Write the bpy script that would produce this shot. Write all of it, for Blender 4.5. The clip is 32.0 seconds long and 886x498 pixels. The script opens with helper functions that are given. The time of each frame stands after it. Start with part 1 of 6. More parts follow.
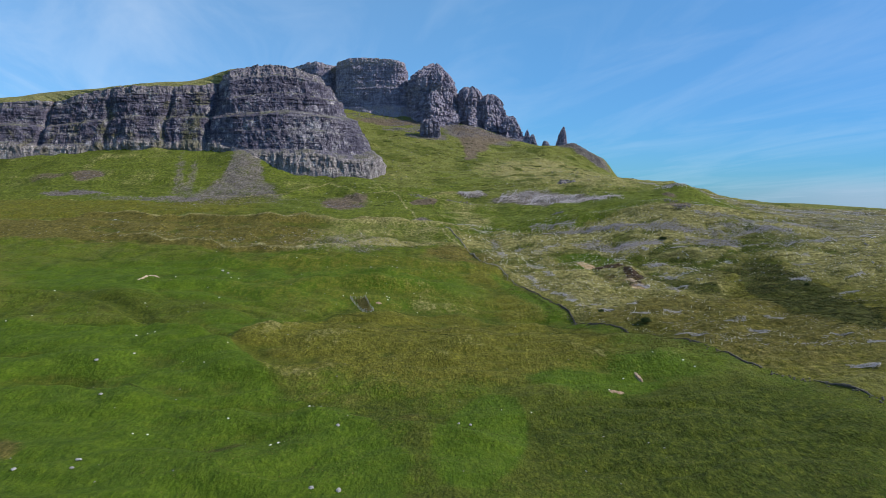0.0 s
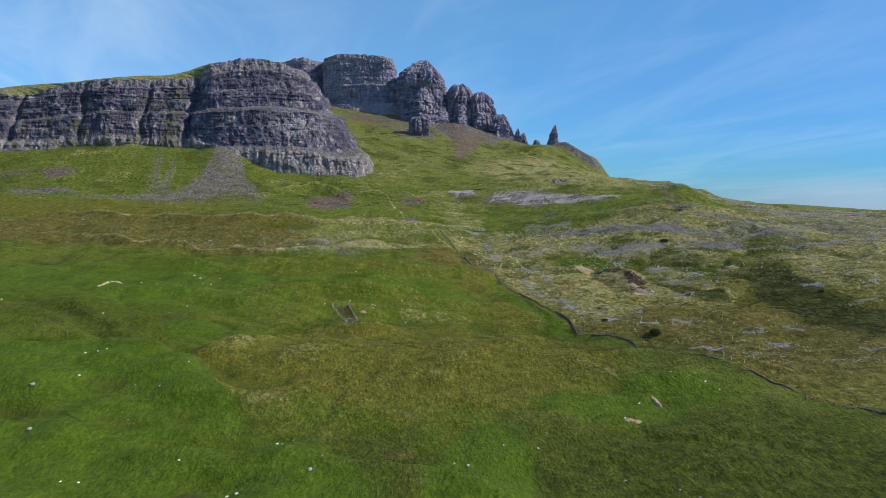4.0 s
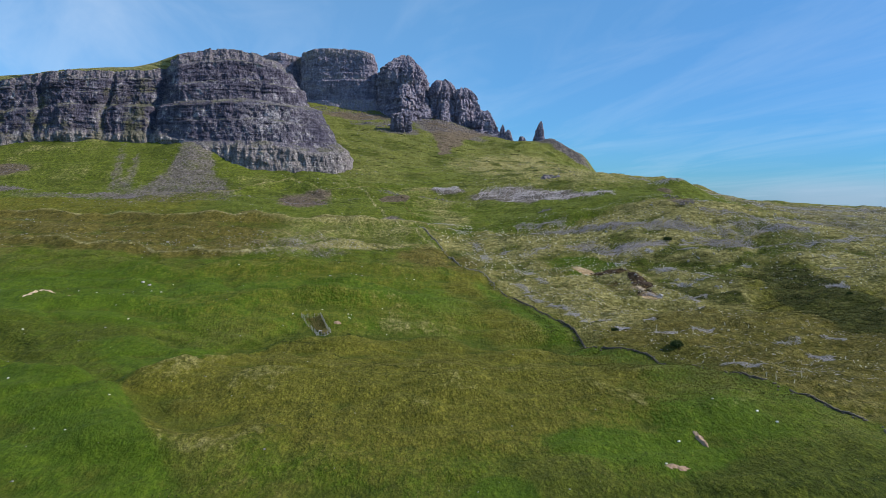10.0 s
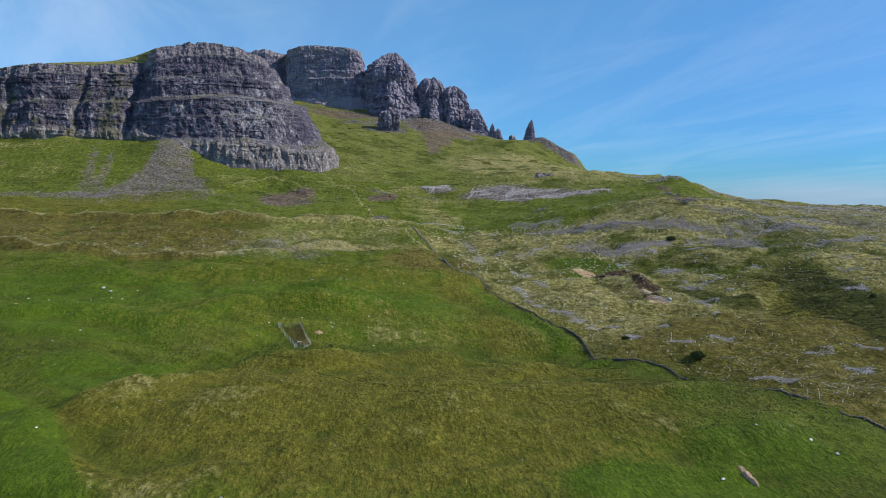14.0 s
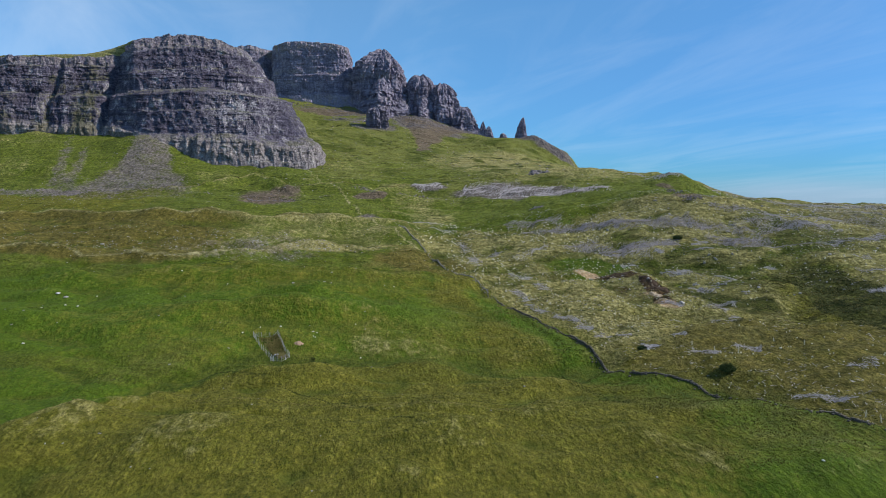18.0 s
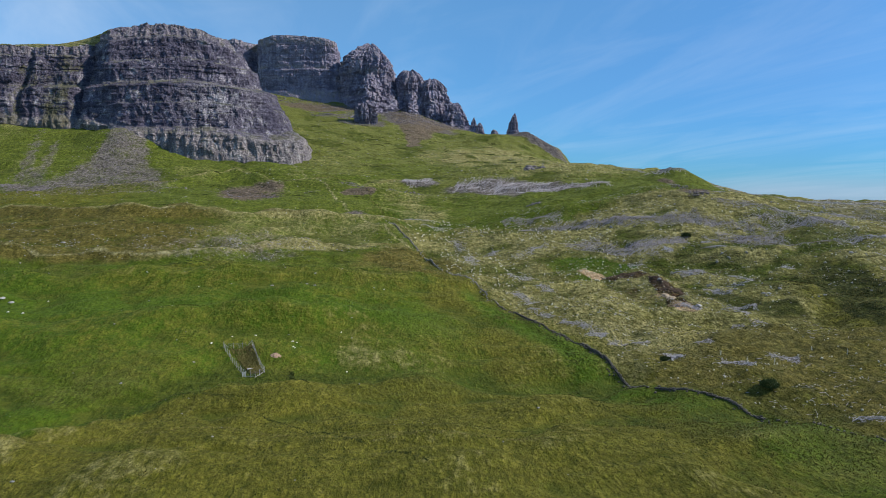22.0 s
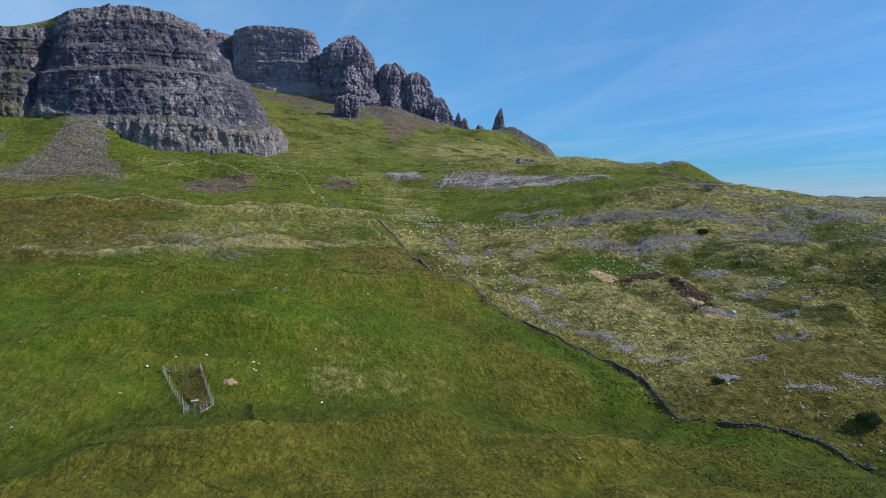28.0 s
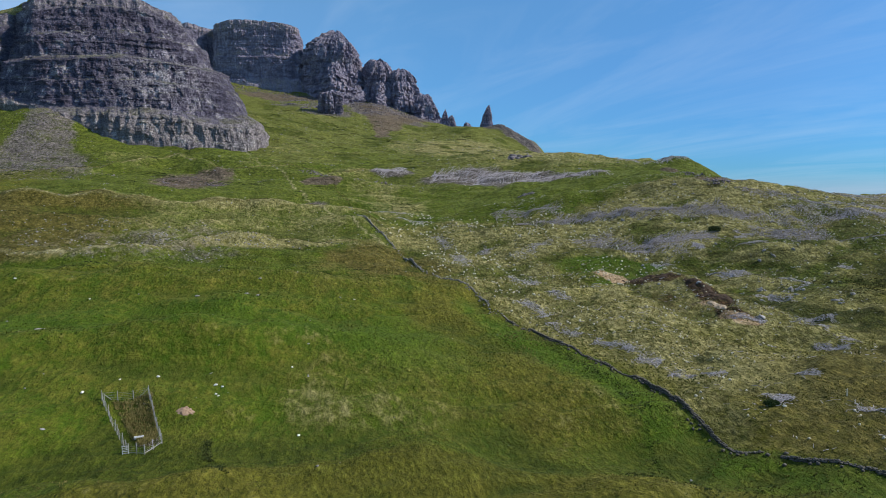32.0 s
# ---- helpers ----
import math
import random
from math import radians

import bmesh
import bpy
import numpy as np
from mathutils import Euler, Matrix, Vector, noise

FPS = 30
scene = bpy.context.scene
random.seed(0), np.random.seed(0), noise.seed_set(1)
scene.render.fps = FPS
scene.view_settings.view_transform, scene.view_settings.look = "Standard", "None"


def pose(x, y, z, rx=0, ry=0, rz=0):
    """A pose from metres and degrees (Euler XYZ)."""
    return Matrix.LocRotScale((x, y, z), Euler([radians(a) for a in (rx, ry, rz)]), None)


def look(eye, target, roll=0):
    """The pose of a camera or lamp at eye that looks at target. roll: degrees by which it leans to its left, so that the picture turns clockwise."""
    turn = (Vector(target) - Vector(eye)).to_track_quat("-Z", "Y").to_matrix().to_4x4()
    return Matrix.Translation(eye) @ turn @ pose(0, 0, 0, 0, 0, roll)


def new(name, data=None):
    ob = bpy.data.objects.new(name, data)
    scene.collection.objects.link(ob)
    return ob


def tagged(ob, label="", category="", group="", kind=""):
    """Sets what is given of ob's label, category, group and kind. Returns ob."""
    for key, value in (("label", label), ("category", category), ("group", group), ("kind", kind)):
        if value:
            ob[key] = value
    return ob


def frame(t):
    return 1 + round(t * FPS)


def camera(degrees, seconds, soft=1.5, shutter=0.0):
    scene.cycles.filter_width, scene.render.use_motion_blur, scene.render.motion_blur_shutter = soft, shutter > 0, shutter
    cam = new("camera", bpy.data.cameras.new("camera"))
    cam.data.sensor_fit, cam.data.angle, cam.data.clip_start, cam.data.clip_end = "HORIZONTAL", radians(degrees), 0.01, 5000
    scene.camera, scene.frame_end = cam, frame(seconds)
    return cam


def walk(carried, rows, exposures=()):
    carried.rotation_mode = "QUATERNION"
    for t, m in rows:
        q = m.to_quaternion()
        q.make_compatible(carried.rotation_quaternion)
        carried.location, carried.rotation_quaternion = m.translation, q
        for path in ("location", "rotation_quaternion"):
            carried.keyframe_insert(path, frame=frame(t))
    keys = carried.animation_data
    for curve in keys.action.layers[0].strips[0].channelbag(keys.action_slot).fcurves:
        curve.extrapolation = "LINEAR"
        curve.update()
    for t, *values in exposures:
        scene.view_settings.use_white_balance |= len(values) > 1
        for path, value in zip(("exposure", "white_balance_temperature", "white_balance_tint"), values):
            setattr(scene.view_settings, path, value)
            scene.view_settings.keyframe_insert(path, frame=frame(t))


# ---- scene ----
cam = camera(73.78, 32.0, soft=0.6)
PATH = [
    (0, pose(0.00, -0.00, 100.00, 85.097, -0.032, -0.000)),
    (0.5, pose(-0.14, 3.27, 100.15, 85.160, -0.073, -0.142)),
    (1, pose(-0.27, 6.54, 100.28, 85.204, -0.101, -0.274)),
    (1.5, pose(-0.41, 9.80, 100.37, 85.192, -0.120, -0.416)),
    (2, pose(-0.55, 13.07, 100.41, 85.181, -0.147, -0.552)),
    (3, pose(-0.81, 19.63, 100.34, 85.121, -0.210, -0.832)),
    (6, pose(-1.48, 39.53, 99.18, 84.984, -0.256, -1.625)),
    (7, pose(-1.53, 46.08, 98.60, 84.994, -0.229, -1.922)),
    (9, pose(-1.56, 59.00, 97.32, 85.052, -0.063, -2.502)),
    (10, pose(-1.65, 65.45, 96.75, 85.073, 0.033, -2.771)),
    (12, pose(-1.96, 78.20, 95.72, 85.140, 0.105, -3.358)),
    (13, pose(-2.11, 84.45, 95.10, 85.173, 0.131, -3.630)),
    (14, pose(-2.26, 90.65, 94.52, 85.187, 0.120, -3.926)),
    (17, pose(-2.74, 109.36, 92.91, 85.212, 0.158, -4.757)),
    (18, pose(-2.90, 115.63, 92.37, 85.216, 0.150, -5.014)),
    (20, pose(-3.19, 128.19, 91.28, 85.190, 0.184, -5.569)),
    (22, pose(-3.41, 140.96, 90.09, 85.102, 0.140, -6.096)),
    (23, pose(-3.42, 147.25, 89.45, 85.083, 0.130, -6.351)),
    (25, pose(-3.44, 159.90, 88.25, 85.027, 0.110, -6.848)),
    (28, pose(-4.22, 179.14, 86.17, 85.036, -0.028, -7.919)),
    (30, pose(-4.36, 191.93, 84.98, 85.025, 0.003, -8.648)),
    (32, pose(-4.37, 204.54, 83.53, 85.064, 0.005, -9.375)),
]
walk(cam, PATH, exposures=[(0, 0.22), (20, 0.19), (32, 0.12)])

# ---- sky and sun ----
SUN_TO = Vector((0.76, -0.06, 0.58)).normalized()
world = bpy.data.worlds.new("sky")
scene.world = world
world.use_nodes = True
wn = world.node_tree
wn.nodes.clear()
w_out = wn.nodes.new("ShaderNodeOutputWorld")
w_bg = wn.nodes.new("ShaderNodeBackground")
w_sky = wn.nodes.new("ShaderNodeTexSky")
w_sky.sky_type, w_sky.sun_disc = "NISHITA", False
w_sky.sun_elevation = math.asin(SUN_TO.z)
w_sky.sun_rotation = math.atan2(SUN_TO.x, SUN_TO.y)
w_sky.air_density, w_sky.dust_density, w_sky.ozone_density = 1.0, 0.2, 5.0
w_bg.inputs["Strength"].default_value = 0.100
w_co = wn.nodes.new("ShaderNodeTexCoord")
w_dir = wn.nodes.new("ShaderNodeSeparateXYZ")
wn.links.new(w_co.outputs["Generated"], w_dir.inputs[0])


def sky_math(op, a, b=0.0):
    n = wn.nodes.new("ShaderNodeMath")
    n.operation = op
    for k, v in enumerate((a, b)):
        if isinstance(v, bpy.types.NodeSocket):
            wn.links.new(v, n.inputs[k])
        else:
            n.inputs[k].default_value = v
    return n.outputs[0]


# the cirrus lies on a level sheet, drawn out along one heading
w_high = sky_math("ADD", sky_math("MAXIMUM", w_dir.outputs["Z"], 0.0), 0.10)
w_flat = wn.nodes.new("ShaderNodeCombineXYZ")
wn.links.new(sky_math("DIVIDE", w_dir.outputs["X"], w_high), w_flat.inputs[0])
wn.links.new(sky_math("DIVIDE", w_dir.outputs["Y"], w_high), w_flat.inputs[1])
w_map = wn.nodes.new("ShaderNodeMapping")
w_map.vector_type = "TEXTURE"
w_map.inputs["Rotation"].default_value = (0, 0, radians(24))
w_map.inputs["Scale"].default_value = (0.8, 2.4, 1.0)
w_noise = wn.nodes.new("ShaderNodeTexNoise")
w_noise.inputs["Scale"].default_value = 1.0
w_noise.inputs["Detail"].default_value = 8
w_noise.inputs["Roughness"].default_value = 0.58
w_noise.inputs["Distortion"].default_value = 1.2
w_ramp = wn.nodes.new("ShaderNodeMapRange")
w_ramp.inputs["From Min"].default_value, w_ramp.inputs["From Max"].default_value = 0.42, 0.80
w_ramp.inputs["To Min"].default_value, w_ramp.inputs["To Max"].default_value = 0.15, 0.46
w_mix = wn.nodes.new("ShaderNodeMixRGB")
w_mix.inputs["Color2"].default_value = (6.5, 7.6, 9.0, 1)
wn.links.new(w_flat.outputs[0], w_map.inputs["Vector"])
wn.links.new(w_map.outputs["Vector"], w_noise.inputs["Vector"])
wn.links.new(w_noise.outputs["Fac"], w_ramp.inputs["Value"])
w_side = wn.nodes.new("ShaderNodeMapRange")
w_side.inputs["From Min"].default_value, w_side.inputs["From Max"].default_value = 0.15, -0.75
w_side.inputs["To Min"].default_value, w_side.inputs["To Max"].default_value = 0.55, 1.5
wn.links.new(w_dir.outputs["X"], w_side.inputs["Value"])
w_mul = wn.nodes.new("ShaderNodeMath")
w_mul.operation = "MULTIPLY"
wn.links.new(w_ramp.outputs["Result"], w_mul.inputs[0])
wn.links.new(w_side.outputs["Result"], w_mul.inputs[1])
wn.links.new(w_mul.outputs[0], w_mix.inputs["Fac"])
w_hue = wn.nodes.new("ShaderNodeMixRGB")
w_hue.blend_type = "MULTIPLY"
w_hue.inputs["Fac"].default_value = 1.0
w_hue.inputs["Color2"].default_value = (0.49, 1.13, 1.37, 1)
wn.links.new(w_sky.outputs["Color"], w_hue.inputs["Color1"])
w_low = wn.nodes.new("ShaderNodeMapRange")
w_low.inputs["From Min"].default_value, w_low.inputs["From Max"].default_value = 0.0, 0.30
w_low.inputs["To Min"].default_value, w_low.inputs["To Max"].default_value = 1.0, 0.0
w_dim = wn.nodes.new("ShaderNodeMixRGB")
w_dim.blend_type = "MULTIPLY"
w_dim.inputs["Color2"].default_value = (0.54, 0.64, 0.84, 1)
wn.links.new(w_low.outputs["Result"], w_dim.inputs["Fac"])
wn.links.new(w_hue.outputs["Color"], w_dim.inputs["Color1"])
w_pol = wn.nodes.new("ShaderNodeMapRange")
w_pol.inputs["From Min"].default_value, w_pol.inputs["From Max"].default_value = 0.05, 0.60
wn.links.new(w_dir.outputs["X"], w_pol.inputs["Value"])
w_deep = wn.nodes.new("ShaderNodeMixRGB")
w_deep.blend_type = "MULTIPLY"
w_deep.inputs["Color2"].default_value = (0.60, 0.72, 0.82, 1)
wn.links.new(w_pol.outputs["Result"], w_deep.inputs["Fac"])
wn.links.new(w_dim.outputs["Color"], w_deep.inputs["Color1"])
wn.links.new(w_deep.outputs["Color"], w_mix.inputs["Color1"])
wn.links.new(w_dir.outputs["Z"], w_low.inputs["Value"])
# low thin cloud over the eastern horizon
w_band = wn.nodes.new("ShaderNodeMapRange")
w_band.inputs["From Min"].default_value, w_band.inputs["From Max"].default_value = 0.034, 0.010
wn.links.new(w_dir.outputs["Z"], w_band.inputs["Value"])
w_east = wn.nodes.new("ShaderNodeMapRange")
w_east.inputs["From Min"].default_value, w_east.inputs["From Max"].default_value = 0.40, 0.56
w_east.inputs["To Max"].default_value = 0.40
wn.links.new(w_dir.outputs["X"], w_east.inputs["Value"])
w_fac = wn.nodes.new("ShaderNodeMath")
w_fac.operation = "MULTIPLY"
wn.links.new(w_band.outputs["Result"], w_fac.inputs[0])
wn.links.new(w_east.outputs["Result"], w_fac.inputs[1])
w_cloud = wn.nodes.new("ShaderNodeMixRGB")
w_cloud.inputs["Color2"].default_value = (4.7, 5.3, 7.0, 1)
wn.links.new(w_fac.outputs[0], w_cloud.inputs["Fac"])
wn.links.new(w_mix.outputs["Color"], w_cloud.inputs["Color1"])
wn.links.new(w_cloud.outputs["Color"], w_bg.inputs["Color"])
wn.links.new(w_bg.outputs["Background"], w_out.inputs["Surface"])

sun_data = bpy.data.lights.new("sun", "SUN")
sun_data.energy, sun_data.angle, sun_data.color = 4.5, radians(0.6), (1.0, 0.93, 0.84)
sun = new("sun", sun_data)
sun.matrix_world = look(SUN_TO * 3000, (0, 0, 0))


# ---- noise on arrays ----
def _hash(ix, iy, iz, seed):
    h = (ix.astype(np.int64) * 374761393 + iy.astype(np.int64) * 668265263 + iz.astype(np.int64) * 2147483647 + seed * 144665) & 0xFFFFFFFF
    h = ((h ^ (h >> 13)) * 1274126177) & 0xFFFFFFFF
    h = ((h ^ (h >> 15)) * 2246822519) & 0xFFFFFFFF
    return ((h ^ (h >> 16)) & 0xFFFFFF) / float(0xFFFFFF)


def vnoise(x, y, z=0.0, seed=0):
    """Value noise, -1 to 1."""
    x, y, z = np.broadcast_arrays(np.asarray(x, float), np.asarray(y, float), np.asarray(z, float))
    ix, iy, iz = np.floor(x), np.floor(y), np.floor(z)
    fx, fy, fz = x - ix, y - iy, z - iz
    fx, fy, fz = (f * f * f * (f * (f * 6 - 15) + 10) for f in (fx, fy, fz))
    out = 0
    for dz in (0, 1):
        wz = fz if dz else 1 - fz
        for dy in (0, 1):
            wy = fy if dy else 1 - fy
            a = _hash(ix, iy + dy, iz + dz, seed)
            b = _hash(ix + 1, iy + dy, iz + dz, seed)
            out = out + (a + (b - a) * fx) * wy * wz
    return out * 2 - 1


def fbm(x, y, z=0.0, octaves=4, seed=0, gain=0.5):
    total, amp, norm = 0, 1.0, 0.0
    for o in range(octaves):
        total = total + amp * vnoise(x * 2**o + 17.3 * o, y * 2**o - 9.1 * o, z * 2**o, seed + o)
        norm += amp
        amp *= gain
    return total / norm


def smooth(a, b, v):
    s = np.clip((v - a) / (b - a), 0, 1)
    return s * s * (3 - 2 * s)


# ---- materials ----
def nodes_of(name):
    m = bpy.data.materials.new(name)
    m.use_nodes = True
    return m, m.node_tree, m.node_tree.nodes["Principled BSDF"]


def setup(nt, kind, values=None, **props):
    n = nt.nodes.new(kind)
    if "operation" in props:
        n.operation = props["operation"]
    if "blend_type" in props:
        n.blend_type = props["blend_type"]
    if "attribute_name" in props:
        n.attribute_name = props["attribute_name"]
    for k, v in (values or {}).items():
        if isinstance(v, bpy.types.NodeSocket):
            nt.links.new(v, n.inputs[k])
        else:
            n.inputs[k].default_value = v
    return n


def world_pos(nt):
    return setup(nt, "ShaderNodeNewGeometry").outputs["Position"]


def grain(nt, vec, scale, detail=3, rough=0.55, distort=0.0):
    return setup(nt, "ShaderNodeTexNoise", {"Vector": vec, "Scale": scale, "Detail": detail, "Roughness": rough, "Distortion": distort}).outputs["Fac"]


def span(nt, value, a, b, c=0.0, d=1.0):
    return setup(nt, "ShaderNodeMapRange", {"Value": value, "From Min": a, "From Max": b, "To Min": c, "To Max": d}).outputs["Result"]


def calc(nt, op, a, b=0.0):
    return setup(nt, "ShaderNodeMath", {0: a, 1: b}, operation=op).outputs[0]


def blend(nt, fac, a, b, kind="MIX"):
    a, b = ((*c, 1) if isinstance(c, tuple) else c for c in (a, b))
    return setup(nt, "ShaderNodeMixRGB", {"Fac": fac, "Color1": a, "Color2": b}, blend_type=kind).outputs["Color"]


def squash(nt, vec, sx, sy, sz):
    return setup(nt, "ShaderNodeMapping", {"Vector": vec, "Scale": (sx, sy, sz)}).outputs["Vector"]


def relief(nt, bsdf, height, strength, distance):
    b = setup(nt, "ShaderNodeBump", {"Height": height, "Strength": strength, "Distance": distance})
    nt.links.new(b.outputs["Normal"], bsdf.inputs["Normal"])
    return b


def attr(nt, name):
    return setup(nt, "ShaderNodeAttribute", attribute_name=name).outputs["Fac"]


def ground_material():
    """Hill turf: zones of growth from the mesh, combed downhill at the scale of tussocks and blades."""
    m, nt, bsdf = nodes_of("hill_grass")
    pos = world_pos(nt)
    combed = squash(nt, pos, 1.0, 0.62, 1.0)
    n_big = grain(nt, pos, 0.018, 4, 0.6)
    n_mid = grain(nt, squash(nt, pos, 1.0, 0.7, 1.0), 0.075, 5, 0.62, 0.5)
    n_small = grain(nt, combed, 0.50, 5, 0.68)
    n_fine = grain(nt, combed, 1.9, 5, 0.75)
    lean = setup(nt, "ShaderNodeMapping", {"Vector": pos, "Rotation": (0, 0, radians(-24)), "Scale": (1.0, 0.45, 1.0)}).outputs["Vector"]
    n_lean = grain(nt, lean, 0.85, 5, 0.7, 0.4)
    col = blend(nt, span(nt, n_big, 0.35, 0.65), (0.064, 0.102, 0.007), (0.094, 0.124, 0.011))
    col = blend(nt, span(nt, n_mid, 0.46, 0.70, 0, 0.7), col, (0.150, 0.146, 0.034))
    col = blend(nt, span(nt, n_lean, 0.50, 0.66, 0, 0.55), col, (0.140, 0.132, 0.028))

    def zone(col, name, colour_a, colour_b, soft=0.20, ragged=1.0):
        a = attr(nt, name)
        jitter = calc(nt, "ADD", calc(nt, "MULTIPLY", calc(nt, "SUBTRACT", n_mid, 0.5), 0.75 * ragged), calc(nt, "MULTIPLY", calc(nt, "SUBTRACT", n_small, 0.5), 0.9 * ragged))
        f = span(nt, calc(nt, "ADD", a, jitter), 0.46 - soft, 0.46 + soft)
        f = calc(nt, "MULTIPLY", f, span(nt, a, 0.02, 0.2))
        return blend(nt, f, col, blend(nt, span(nt, n_small, 0.38, 0.62), colour_a, colour_b))

    col = zone(col, "upland", (0.104, 0.124, 0.020), (0.160, 0.162, 0.045))
    col = zone(col, "sward", (0.082, 0.112, 0.013), (0.122, 0.140, 0.024))
    col = zone(col, "lush", (0.055, 0.098, 0.006), (0.078, 0.118, 0.009))
    col = zone(col, "olive", (0.106, 0.108, 0.013), (0.140, 0.130, 0.021))
    col = zone(col, "straw", (0.175, 0.158, 0.052), (0.310, 0.280, 0.130), 0.24)
    col = zone(col, "brown", (0.086, 0.076, 0.015), (0.150, 0.126, 0.034), 0.24)
    col = zone(col, "rank", (0.040, 0.060, 0.006), (0.082, 0.098, 0.012))
    col = zone(col, "heath", (0.036, 0.046, 0.009), (0.070, 0.076, 0.014))
    col = zone(col, "scree", (0.088, 0.074, 0.074), (0.190, 0.165, 0.165), 0.24, 1.3)
    col = zone(col, "russet", (0.086, 0.064, 0.047), (0.172, 0.134, 0.108), 0.20, 1.3)
    col = zone(col, "peat", (0.026, 0.015, 0.009), (0.080, 0.045, 0.022), 0.14, 0.8)
    col = zone(col, "clay", (0.30, 0.19, 0.11), (0.48, 0.36, 0.24), 0.14, 0.8)
    col = zone(col, "trod", (0.20, 0.18, 0.085), (0.33, 0.30, 0.17), 0.2, 0.8)
    steep = attr(nt, "steep")
    tread = grain(nt, squash(nt, pos, 0.10, 0.10, 1.6), 0.55, 5, 0.65, 0.3)
    col = blend(nt, calc(nt, "MULTIPLY", span(nt, tread, 0.55, 0.70, 0, 0.5), steep), col, (0.190, 0.176, 0.066))
    col = blend(nt, calc(nt, "MULTIPLY", span(nt, tread, 0.44, 0.32, 0, 0.6), steep), col, (0.044, 0.056, 0.010))
    rows = setup(nt, "ShaderNodeMapping", {"Vector": pos, "Rotation": (0, 0, radians(14)), "Scale": (0.045, 0.30, 0.3)}).outputs["Vector"]
    furrow = grain(nt, rows, 1.0, 5, 0.62, 0.6)
    cleared = attr(nt, "cleared")
    col = blend(nt, calc(nt, "MULTIPLY", span(nt, furrow, 0.52, 0.64, 0, 0.72), cleared), col, (0.056, 0.055, 0.014))
    col = blend(nt, calc(nt, "MULTIPLY", span(nt, furrow, 0.42, 0.32, 0, 0.5), cleared), col, (0.20, 0.182, 0.088))
    clump = setup(nt, "ShaderNodeTexVoronoi", {"Vector": combed, "Scale": 0.9}).outputs["Distance"]
    grazed = calc(nt, "MULTIPLY", attr(nt, "lush"), 0.45)
    shade = blend(nt, 1.0, col, blend(nt, span(nt, n_fine, 0.32, 0.68), (0.50, 0.52, 0.48), (1.42, 1.40, 1.38)), "MULTIPLY")
    shade = blend(nt, 1.0, shade, blend(nt, span(nt, n_small, 0.32, 0.68), (0.82, 0.83, 0.81), (1.14, 1.13, 1.12)), "MULTIPLY")
    shade = blend(nt, 1.0, shade, blend(nt, span(nt, clump, 0.15, 0.75), (1.12, 1.12, 1.10), (0.82, 0.84, 0.80)), "MULTIPLY")
    shade = blend(nt, grazed, shade, col)
    n_tuft = grain(nt, combed, 0.26, 8, 0.80)
    shade = blend(nt, calc(nt, "SUBTRACT", 1.0, grazed), shade, blend(nt, span(nt, n_tuft, 0.38, 0.62), (0.76, 0.77, 0.74), (1.22, 1.21, 1.20)), "MULTIPLY")
    hummock = grain(nt, pos, 0.34, 6, 0.72, 0.3)
    shade = blend(nt, calc(nt, "MINIMUM", calc(nt, "MULTIPLY", steep, 1.5), 1.0), shade, blend(nt, span(nt, hummock, 0.36, 0.62), (0.56, 0.58, 0.55), (1.42, 1.40, 1.38)), "MULTIPLY")
    nt.links.new(shade, bsdf.inputs["Base Color"])
    bsdf.inputs["Roughness"].default_value = 0.95
    bsdf.inputs["Specular IOR Level"].default_value = 0.12
    tall = calc(nt, "ADD", calc(nt, "MULTIPLY", n_fine, 0.45), calc(nt, "MULTIPLY", n_small, 0.9))
    tall = calc(nt, "ADD", calc(nt, "ADD", tall, calc(nt, "MULTIPLY", calc(nt, "MULTIPLY", tread, steep), 0.9)), calc(nt, "MULTIPLY", n_lean, 0.5))
    tall = calc(nt, "SUBTRACT", tall, calc(nt, "MULTIPLY", clump, 0.30))
    relief(nt, bsdf, calc(nt, "MULTIPLY", tall, calc(nt, "SUBTRACT", 1.1, grazed)), 0.9, 1.3)
    return m


